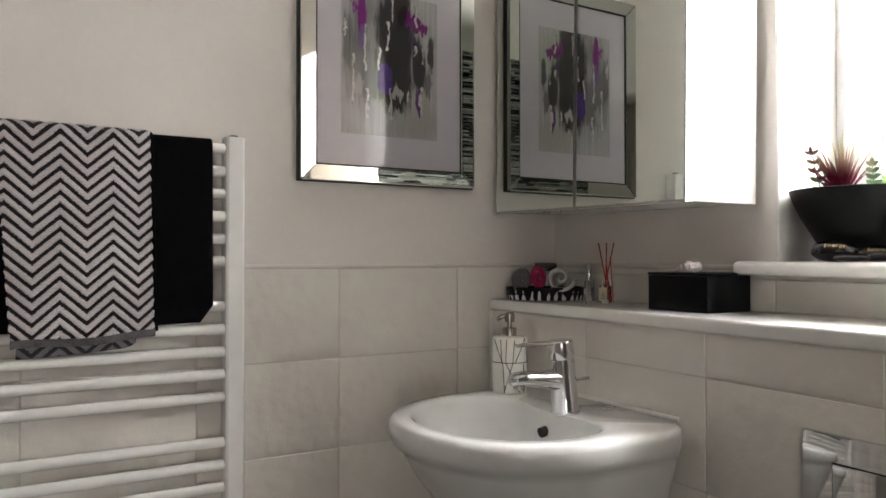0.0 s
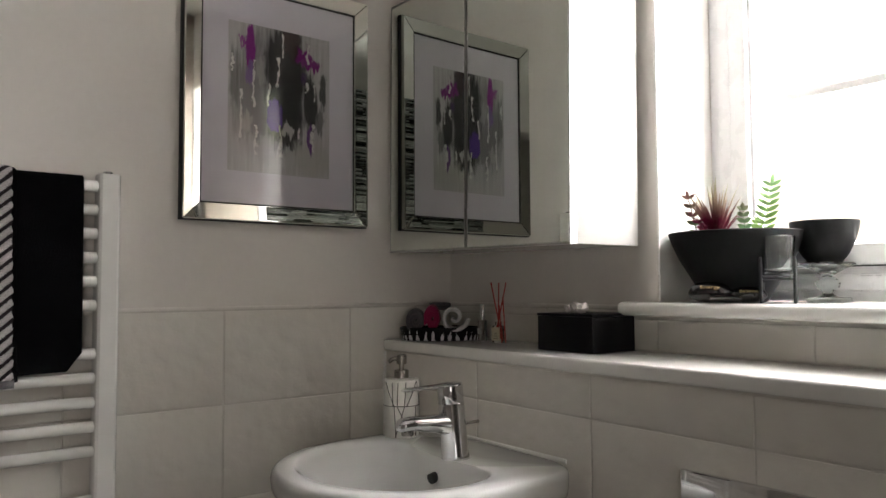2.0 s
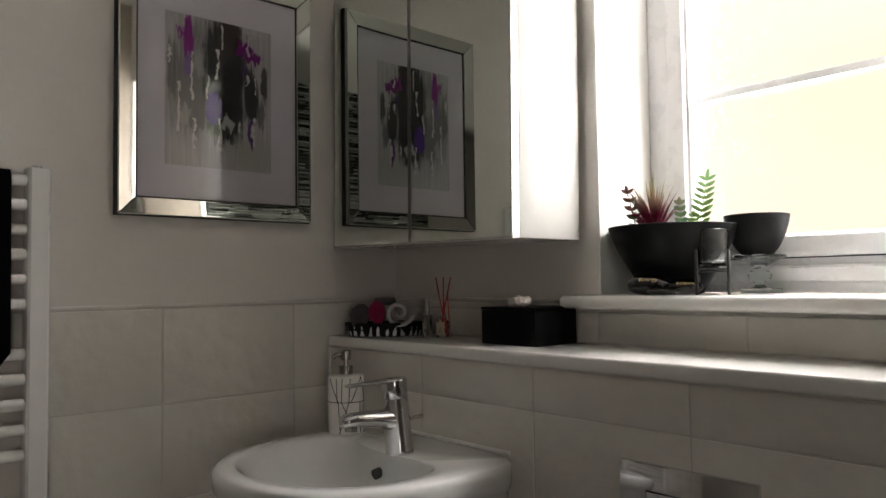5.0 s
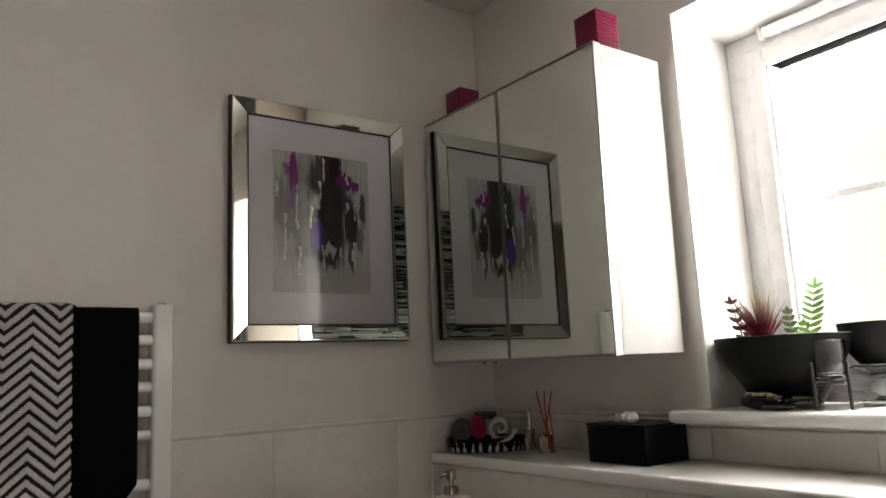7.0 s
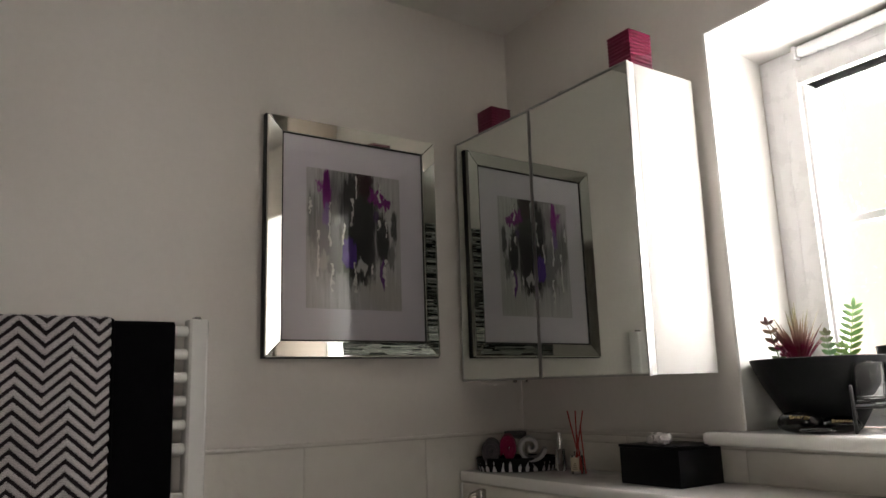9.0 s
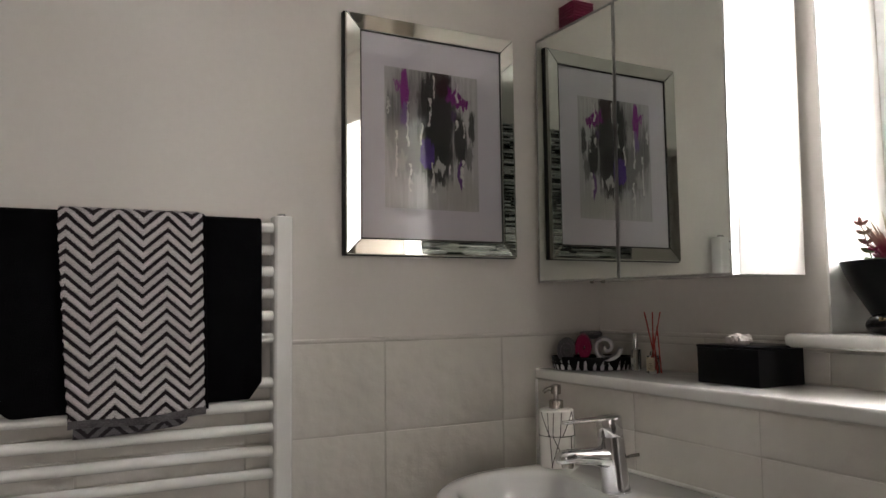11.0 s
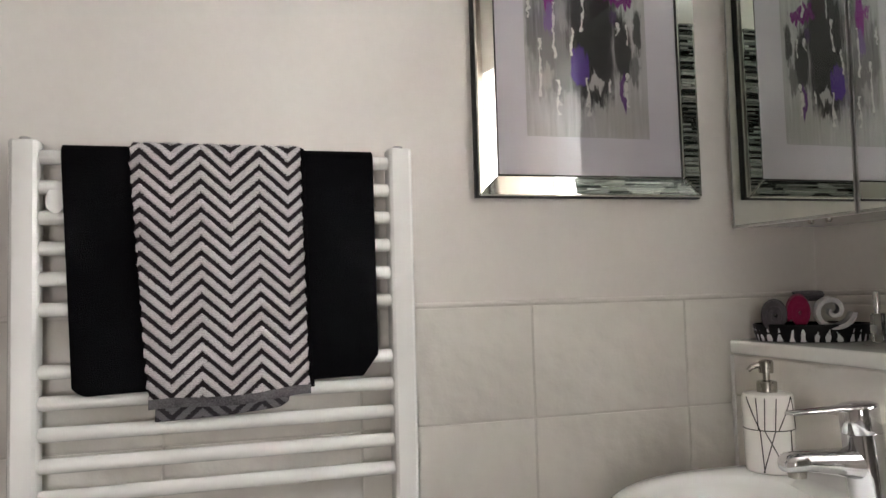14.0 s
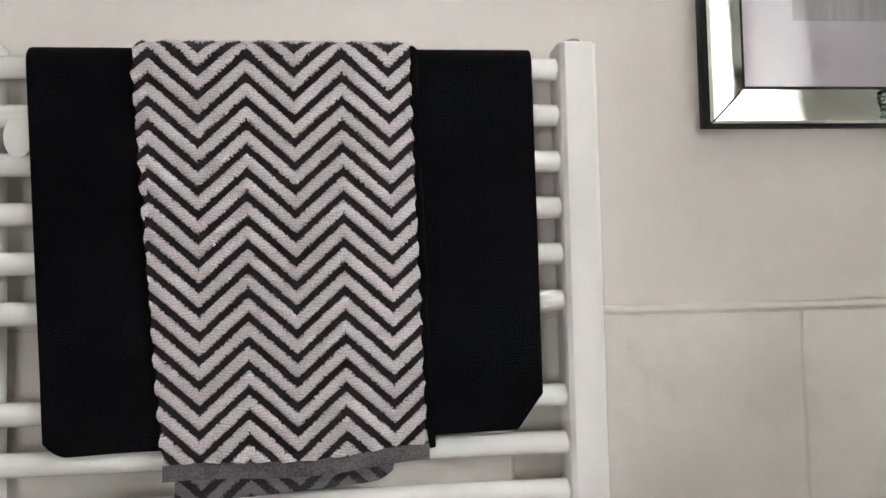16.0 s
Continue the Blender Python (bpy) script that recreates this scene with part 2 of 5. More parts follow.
def art_mat():
    """Abstract wash of grey and black with magenta and violet dabs and white drips; UV runs 0 to 1, v upwards."""
    n = Nodes("abstract_print")
    uv = n.add("TexCoord").outputs["UV"]
    sep = n.add("SeparateXYZ")
    n.link(uv, sep.inputs[0])
    mp = n.add("Mapping")
    mp.inputs["Scale"].default_value = (26, 7, 1)
    n.link(uv, mp.inputs[0])
    wob, wob2 = n.noise(1.0, mp.outputs[0], 5, 0.65), n.noise(9.0, uv, 5, 0.6)
    u = n.math("ADD", sep.outputs[0], n.math("MULTIPLY", n.math("SUBTRACT", wob2, 0.5), 0.10))
    v = n.math("ADD", n.math("SUBTRACT", 1.0, sep.outputs[1]), n.math("MULTIPLY", n.math("SUBTRACT", wob, 0.5), 0.30))
    streak = n.add("Mapping")
    streak.inputs["Scale"].default_value = (34, 2.2, 1)
    n.link(uv, streak.inputs[0])
    brush = n.noise(1.0, streak.outputs[0], 4, 0.6)
    colour = n.mix(n.ramp(brush, 0.30, 0.70), (0.48, 0.475, 0.475), (0.68, 0.67, 0.68))
    # u, v, half width, half height, softness, strength, colour
    dabs = (
        (0.30, 0.45, 0.26, 0.42, 0.9, 0.7, (0.13, 0.13, 0.135)),
        (0.55, 0.30, 0.21, 0.36, 0.5, 1.0, (0.030, 0.030, 0.032)),
        (0.56, 0.62, 0.17, 0.24, 0.6, 0.95, (0.028, 0.028, 0.030)),
        (0.60, 0.06, 0.09, 0.12, 0.5, 0.9, (0.035, 0.014, 0.018)),
        (0.80, 0.47, 0.075, 0.20, 0.5, 0.95, (0.022, 0.024, 0.024)),
        (0.925, 0.37, 0.035, 0.13, 0.5, 0.9, (0.045, 0.05, 0.048)),
        (0.90, 0.60, 0.05, 0.09, 0.7, 0.7, (0.09, 0.095, 0.09)),
        (0.06, 0.38, 0.045, 0.18, 0.8, 0.6, (0.16, 0.165, 0.16)),
        (0.25, 0.86, 0.22, 0.10, 0.9, 0.5, (0.62, 0.61, 0.63)),
        (0.80, 0.88, 0.22, 0.12, 0.9, 0.6, (0.50, 0.50, 0.465)),
        (0.20, 0.15, 0.055, 0.15, 0.25, 1.0, (0.30, 0.028, 0.30)),
        (0.13, 0.13, 0.035, 0.025, 0.4, 0.9, (0.32, 0.03, 0.32)),
        (0.20, 0.34, 0.05, 0.07, 0.5, 0.85, (0.26, 0.16, 0.42)),
        (0.74, 0.16, 0.085, 0.055, 0.25, 1.0, (0.22, 0.016, 0.22)),
        (0.83, 0.22, 0.07, 0.03, 0.3, 1.0, (0.22, 0.016, 0.22)),
        (0.73, 0.31, 0.04, 0.06, 0.6, 0.8, (0.075, 0.035, 0.13)),
        (0.44, 0.60, 0.085, 0.10, 0.3, 1.0, (0.105, 0.045, 0.32)),
        (0.79, 0.74, 0.022, 0.12, 0.4, 0.95, (0.13, 0.035, 0.22)),
        (0.57, 0.70, 0.055, 0.05, 0.35, 0.9, (0.62, 0.61, 0.60)),
        (0.58, 0.755, 0.025, 0.04, 0.4, 0.9, (0.02, 0.02, 0.02)),
        (0.59, 0.88, 0.05, 0.085, 0.5, 0.9, (0.56, 0.56, 0.55)),
        (0.17, 0.67, 0.05, 0.07, 0.8, 0.65, (0.58, 0.57, 0.55)),
        (0.30, 0.30, 0.045, 0.10, 0.8, 0.55, (0.52, 0.52, 0.51)),
    )
    for du, dv, ru, rv, soft, amount, paint in dabs:
        a = n.math("DIVIDE", n.math("SUBTRACT", u, du), ru)
        b = n.math("DIVIDE", n.math("SUBTRACT", v, dv), rv)
        r = n.math("ADD", n.math("MULTIPLY", a, a), n.math("MULTIPLY", b, b))
        r = n.math("ADD", r, n.math("MULTIPLY", n.math("SUBTRACT", brush, 0.5), 1.5))
        mask = n.math("MULTIPLY", n.ramp(r, 1.0 + soft * 0.6, 1.0 - soft * 0.6), amount)
        colour = n.mix(mask, colour, paint)
    # thin white drips: u, top, bottom, half width
    u2 = n.math("ADD", sep.outputs[0], n.math("ADD", n.math("MULTIPLY", n.math("SUBTRACT", wob2, 0.5), 0.10), n.math("MULTIPLY", n.math("SUBTRACT", n.noise(34.0, uv, 3), 0.5), 0.035)))
    v2 = n.math("SUBTRACT", 1.0, sep.outputs[1])
    for du, top, low, half in ((0.52, 0.02, 0.19, 0.008), (0.47, 0.19, 0.40, 0.007), (0.385, 0.38, 0.54, 0.008), (0.12, 0.45, 0.78, 0.010), (0.24, 0.24, 0.56, 0.008),
                               (0.26, 0.68, 0.88, 0.011), (0.04, 0.22, 0.34, 0.010), (0.77, 0.06, 0.20, 0.009), (0.76, 0.33, 0.41, 0.010), (0.84, 0.34, 0.46, 0.007),
                               (0.82, 0.62, 0.82, 0.008), (0.495, 0.66, 0.88, 0.010), (0.68, 0.66, 0.74, 0.009)):
        wide = n.math("MULTIPLY", n.math("SUBTRACT", n.noise(16.0, uv, 2), 0.30), half * 5.0)
        line = n.ramp(n.math("SUBTRACT", n.math("ABSOLUTE", n.math("SUBTRACT", u2, du)), wide), half * 0.4, half * -0.2)
        span = n.math("MULTIPLY", n.math("GREATER_THAN", v2, top), n.math("LESS_THAN", v2, low))
        colour = n.mix(n.math("MULTIPLY", n.math("MULTIPLY", line, span), 0.95), colour, (0.80, 0.79, 0.77))
    n.set(Base_Color=colour, Roughness=0.75)
    return n.mat


ART = art_mat()


def leaf_mat(name, base, tip, height):
    n = Nodes(name)
    sep = n.add("SeparateXYZ")
    n.link(n.coords(), sep.inputs[0])
    f = n.math("ADD", n.ramp(sep.outputs[2], height[0], height[1]), n.math("MULTIPLY", n.math("SUBTRACT", n.noise(60), 0.5), 0.5))
    colour = n.mix(f, base, tip)
    n.set(Base_Color=colour, Roughness=0.45)
    glow, mixer = n.add("BsdfTranslucent"), n.add("MixShader")
    n.link(colour, glow.inputs[0])
    mixer.inputs[0].default_value = 0.45
    n.link(n.bsdf.outputs[0], mixer.inputs[1])
    n.link(glow.outputs[0], mixer.inputs[2])
    n.link(mixer.outputs[0], n.tree.nodes["Material Output"].inputs[0])
    return n.mat


RED_LEAF = leaf_mat("red_succulent", (0.20, 0.012, 0.05), (0.55, 0.54, 0.38), (0.15, 0.21))
GREEN_LEAF = leaf_mat("green_succulent", (0.26, 0.44, 0.12), (0.44, 0.62, 0.36), (0.14, 0.22))
DUSKY_LEAF = leaf_mat("dusky_succulent", (0.14, 0.19, 0.08), (0.24, 0.11, 0.10), (0.14, 0.20))
SAGE_LEAF = leaf_mat("sage_succulent", (0.22, 0.40, 0.20), (0.34, 0.30, 0.22), (0.14, 0.19))


def backdrop_mat():
    """Glowing stand-in for blurred neighbouring brickwork below a bright overcast sky, far behind the obscured pane."""
    n = Nodes("outside_glow")
    sep = n.add("SeparateXYZ")
    n.link(n.coords(), sep.inputs[0])
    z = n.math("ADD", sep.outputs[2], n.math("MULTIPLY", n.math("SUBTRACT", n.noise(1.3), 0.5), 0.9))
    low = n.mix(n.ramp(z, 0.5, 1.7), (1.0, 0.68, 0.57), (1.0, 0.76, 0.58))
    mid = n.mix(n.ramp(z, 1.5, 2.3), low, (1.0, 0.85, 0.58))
    # pale upright bands added to the glow so the pane shows streaks
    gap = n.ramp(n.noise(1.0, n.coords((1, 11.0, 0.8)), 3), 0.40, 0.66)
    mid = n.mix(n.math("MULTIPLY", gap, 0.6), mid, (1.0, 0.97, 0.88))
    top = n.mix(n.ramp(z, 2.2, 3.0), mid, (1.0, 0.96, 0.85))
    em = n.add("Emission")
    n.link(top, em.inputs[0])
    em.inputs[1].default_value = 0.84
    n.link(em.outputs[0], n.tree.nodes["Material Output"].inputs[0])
    return n.mat


OUTSIDE = backdrop_mat()

# ---------------------------------------------------------------- mesh helpers


def slab(bm, x0, x1, y0, y1, z0, z1, bevel=0.0, seg=2):
    made = bmesh.ops.create_cube(bm, size=1.0)["verts"]
    bmesh.ops.scale(bm, vec=(x1 - x0, y1 - y0, z1 - z0), verts=made)
    bmesh.ops.translate(bm, vec=((x0 + x1) / 2, (y0 + y1) / 2, (z0 + z1) / 2), verts=made)
    if bevel:
        edges = list({e for v in made for e in v.link_edges})
        bmesh.ops.bevel(bm, geom=edges, offset=bevel, segments=seg, affect="EDGES", profile=0.5)
    return bm


def cube(x0, x1, y0, y1, z0, z1, bevel=0.0, seg=2):
    return slab(bmesh.new(), x0, x1, y0, y1, z0, z1, bevel, seg)


def loft(rings, cap_start=True, cap_end=True, bm=None, closed=True):
    """Skin over rings of points with the same count."""
    bm = bm or bmesh.new()
    rows = [[bm.verts.new(p) for p in ring] for ring in rings]
    for a, b in zip(rows, rows[1:]):
        n = len(a)
        for i in range(n if closed else n - 1):
            bm.faces.new((a[i], a[(i + 1) % n], b[(i + 1) % n], b[i]))
    if cap_start:
        bm.faces.new(rows[0][::-1])
    if cap_end:
        bm.faces.new(rows[-1])
    return bm


def lathe(profile, x, y, z, seg=40, bm=None, sx=1.0, sy=1.0, cap_start=True, cap_end=True):
    """Turn a profile of (radius, height) round the upright axis at x, y, z."""
    rings = [[(x + sx * r * math.cos(2 * math.pi * i / seg), y + sy * r * math.sin(2 * math.pi * i / seg), z + h) for i in range(seg)] for r, h in profile]
    return loft(rings, cap_start, cap_end, bm)


def tube(points, radius, seg=14, bm=None, flat=1.0):
    """A round bar along points; radius may be one number or one for each point."""
    pts = [Vector(p) for p in points]
    radii = [radius] * len(pts) if isinstance(radius, (int, float)) else radius
    rings, side = [], None
    for i, p in enumerate(pts):
        d = (pts[min(i + 1, len(pts) - 1)] - pts[max(i - 1, 0)]).normalized()
        if side is None:
            side = d.orthogonal().normalized() if abs(d.z) > 0.9 else d.cross(Vector((0, 0, 1))).normalized()
        side = (side - d * side.dot(d)).normalized()
        up = side.cross(d).normalized()
        rings.append([p + radii[i] * (math.cos(2 * math.pi * k / seg) * side + flat * math.sin(2 * math.pi * k / seg) * up) for k in range(seg)])
    return loft(rings, True, True, bm)


def mesh_of(bm, name, mats, smooth=35, origin=(0, 0, 0)):
    bmesh.ops.translate(bm, vec=-Vector(origin), verts=bm.verts)
    bmesh.ops.recalc_face_normals(bm, faces=bm.faces)
    me = bpy.data.meshes.new(name)
    bm.to_mesh(me)
    bm.free()
    for m in mats if isinstance(mats, (list, tuple)) else [mats]:
        me.materials.append(m)
    if smooth:
        me.shade_smooth()
        me.set_sharp_from_angle(angle=radians(smooth))
    return me


def spot(ob):
    """Place of a thing or part in the world; parts keep the origin of their thing."""
    p = Vector(ob.location)
    while ob.parent:
        ob = ob.parent
        p = p + Vector(ob.location)
    return p


def part(name, bm, material, parent, label="", smooth=35):
    ob = new(name, mesh_of(bm, name, material, smooth, spot(parent)))
    ob.parent = parent
    return tagged(ob, label)


def thing(name, at, label, category, group="", kind=""):
    ob = new(name)
    ob.location = at
    ob.empty_display_size = 0.05
    return tagged(ob, label, category, group, kind)


def solo(name, bm, material, at, label, category, group="", kind="", smooth=35):
    ob = new(name, mesh_of(bm, name, material, smooth, at))
    ob.location = at
    return tagged(ob, label, category, group, kind)


def rotated(bm, angle, x, y):
    bmesh.ops.rotate(bm, cent=(x, y, 0), matrix=Matrix.Rotation(radians(angle), 3, "Z"), verts=bm.verts)
    return bm


# ---------------------------------------------------------------- the room
NORTH, EAST, WEST, SOUTH, TOP = 1.600, 1.325, -1.25, -1.15, 2.265
BOX_X, SHELF_Z, SILL_Z = 1.112, 1.055, 1.152
WIN_Y0, WIN_Y1, WIN_TOP, FRAME_X = 0.345, 0.938, 1.972, 1.512
HEAD_BACK = 1.942  # the head of the opening falls towards the frame
THICK = 0.30

solo("floor", cube(WEST - 0.3, EAST + THICK, SOUTH - 0.3, NORTH + 0.2, -0.05, 0.0), FLOOR_M, (0, 0, 0), "grey vinyl bathroom floor", "floor", kind="structure")
solo("ceiling", cube(WEST - 0.3, EAST + THICK, SOUTH - 0.3, NORTH + 0.2, TOP, TOP + 0.05), CEILING, (0, 0, TOP), "off-white painted plaster ceiling", "ceiling", kind="structure")
wall_north = solo("wall_north", cube(WEST - 0.2, EAST + THICK, NORTH, NORTH + 0.2, 0, TOP), PLASTER, (0, NORTH, 0), "cream painted wall, tiled in its lower half", "wall", kind="structure")
bm = cube(EAST, EAST + THICK, WIN_Y1, NORTH, 0, TOP)
slab(bm, EAST, EAST + THICK, SOUTH, WIN_Y0, 0, TOP)
slab(bm, EAST, EAST + THICK, WIN_Y0, WIN_Y1, 0, SILL_Z - 0.025)
slab(bm, EAST, EAST + THICK, WIN_Y0, WIN_Y1, WIN_TOP, TOP)
slab(bm, FRAME_X, EAST + THICK, WIN_Y0, WIN_Y1, HEAD_BACK, WIN_TOP)
wall_east = solo("wall_east", bm, PLASTER, (EAST, 0, 0), "cream painted wall with a deep window opening", "wall", kind="structure")
solo("wall_west", cube(WEST - 0.12, WEST, SOUTH, NORTH, 0, TOP), UNSEEN_WALL, (WEST, 0, 0), "plain unseen wall, darkened to cut bounced light", "wall", kind="structure")
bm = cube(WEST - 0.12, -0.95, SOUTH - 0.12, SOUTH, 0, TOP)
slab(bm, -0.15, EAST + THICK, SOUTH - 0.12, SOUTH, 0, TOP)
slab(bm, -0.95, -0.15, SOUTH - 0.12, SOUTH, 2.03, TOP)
solo("wall_south", bm, UNSEEN_WALL, (0, SOUTH, 0), "unseen darkened wall with an opening added for the fill lamp", "wall", kind="structure")
# unseen recess beyond the opening, added to enclose the fill lamp
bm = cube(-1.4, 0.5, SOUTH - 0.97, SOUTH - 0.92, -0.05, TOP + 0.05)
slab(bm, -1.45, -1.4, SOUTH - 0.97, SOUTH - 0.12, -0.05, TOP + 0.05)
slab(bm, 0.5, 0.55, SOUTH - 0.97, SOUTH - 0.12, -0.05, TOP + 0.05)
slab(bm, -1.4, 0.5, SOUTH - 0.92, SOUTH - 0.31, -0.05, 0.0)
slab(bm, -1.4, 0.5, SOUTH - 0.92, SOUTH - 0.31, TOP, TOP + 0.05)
solo("wall_landing", bm, PLASTER, (-0.5, SOUTH - 0.9, 0), "plain cream walls added round the fill lamp", "wall", kind="structure")

# smooth white lining of the window opening: two jambs and a head
bm = cube(EAST + 0.001, FRAME_X, WIN_Y1 - 0.004, WIN_Y1 + 0.001, SILL_Z, WIN_TOP)
slab(bm, EAST + 0.001, FRAME_X, WIN_Y0 - 0.001, WIN_Y0 + 0.004, SILL_Z, WIN_TOP)
ends = [[(x, y, z) for x, z in ((EAST + 0.001, WIN_TOP - 0.003), (FRAME_X, HEAD_BACK), (FRAME_X, WIN_TOP + 0.001), (EAST + 0.001, WIN_TOP + 0.001))] for y in (WIN_Y0 + 0.004, WIN_Y1 - 0.004)]
loft(ends, True, True, bm)
solo("trim_reveal", bm, REVEAL, (EAST, WIN_Y1, SILL_Z), "white painted lining of the window opening", "reveal", kind="structure")

# boxing that carries the shelf, and the pier where the shelf ends
boxing = solo("wall_boxing", cube(BOX_X, EAST, WIN_Y0, NORTH, 0, SHELF_Z - 0.026), GROUT, (BOX_X, 1, 0), "tiled boxing under the long shelf", "boxing", kind="structure")
solo("wall_pier", cube(1.106, EAST, 0.318, WIN_Y0 - 0.002, 0, TOP, 0.004), PIER, (1.106, 0.3, 0), "narrow plastered pier beside the shower", "wall", kind="structure")


def tiles(parent, axis, face, joints_a, joints_z, sign, thick=0.007, gap=0.0016):
    """Ceramic wall tiles between the given joint lines, each with softened edges."""
    shapes = {}
    for a0, a1 in zip(joints_a, joints_a[1:]):
        for z0, z1 in zip(joints_z, joints_z[1:]):
            size = (round(a1 - a0 - 2 * gap, 4), round(z1 - z0 - 2 * gap, 4))
            if size not in shapes:
                bm = cube(-size[0] / 2, size[0] / 2, -thick / 2, thick / 2, -size[1] / 2, size[1] / 2, 0.0018, 2)
                if axis == "x":
                    bmesh.ops.rotate(bm, cent=(0, 0, 0), matrix=Matrix.Rotation(radians(90), 3, "Z"), verts=bm.verts)
                shapes[size] = mesh_of(bm, "tile", TILE, 30)
            ob = new("tile", shapes[size])
            mid, zm, out = (a0 + a1) / 2, (z0 + z1) / 2, face + sign * thick / 2
            ob.parent = parent
            at = Vector((mid, out, zm)) if axis == "y" else Vector((out, mid, zm))
            ob.location = at - spot(parent)


# thin grout beds that the tiles stand on
solo("trim_grout_north", cube(WEST, EAST - 0.003, NORTH - 0.0072, NORTH, 0, 1.1385), GROUT, (0, NORTH, 0), "pale grout between the wall tiles", "grout", kind="structure")
solo("trim_grout_east", cube(EAST - 0.0072, EAST, WIN_Y0 + 0.001, NORTH - 0.0075, SHELF_Z, 1.117), GROUT, (EAST, 1, SHELF_Z), "pale grout between the wall tiles", "grout", kind="structure")
solo("trim_grout_corner", cube(EAST - 0.0072, EAST, 0.998, NORTH - 0.0075, 1.117, 1.1385), GROUT, (EAST, 1.3, 1.117), "pale grout between the wall tiles", "grout", kind="structure")
solo("trim_tile_north", cube(WEST, EAST - 0.012, NORTH - 0.0105, NORTH - 0.001, 1.1368, 1.1440, 0.002), PLASTER, (0, NORTH, 1.1365), "slim cream trim along the top of the tiles", "tile trim", kind="structure")
solo("trim_tile_east", cube(EAST - 0.0105, EAST - 0.001, 1.0, NORTH - 0.012, 1.1365, 1.1445, 0.002), PLASTER, (EAST, 1.3, 1.1365), "slim cream trim along the top of the tiles", "tile trim", kind="structure")

solo("trim_boxing_edge", cube(1.1075, 1.1155, 1.583, 1.5945, 0, SHELF_Z - 0.028, 0.002), GLOSS, (1.11, 1.59, 0), "slim white strip where the boxing meets the wall", "trim", kind="structure")

# the long shelf over the boxing
bm = cube(1.104, EAST - 0.001, WIN_Y0 + 0.001, NORTH - 0.012, SHELF_Z - 0.026, SHELF_Z, 0.006, 3)
solo("shelf", bm, LAMINATE, (1.22, 1.0, SHELF_Z), "long glossy white shelf over the tiled boxing", "shelf", kind="structure")
bm = cube(1.098, 1.118, WIN_Y0 - 0.006, WIN_Y0 + 0.010, SHELF_Z - 0.028, SHELF_Z + 0.004, 0.005, 3)
slab(bm, 1.118, EAST - 0.06, WIN_Y0 - 0.001, WIN_Y0 + 0.009, SHELF_Z + 0.001, SILL_Z - 0.006, 0.004, 3)
solo("trim_shelf_end", bm, GLOSS, (1.12, WIN_Y0, SHELF_Z), "white plastic end trim of the shelf", "trim", kind="structure")

# window sill with a rounded nose
bm = cube(1.263, EAST - 0.001, WIN_Y0 + 0.001, 0.993, SILL_Z - 0.026, SILL_Z, 0.010, 4)
slab(bm, EAST - 0.012, FRAME_X, WIN_Y0 + 0.004, WIN_Y1 - 0.004, SILL_Z - 0.024, SILL_Z - 0.0005)
solo("window_sill", bm, GLOSS, (1.40, 0.65, SILL_Z), "white window sill board with a rounded nose", "sill", kind="structure")


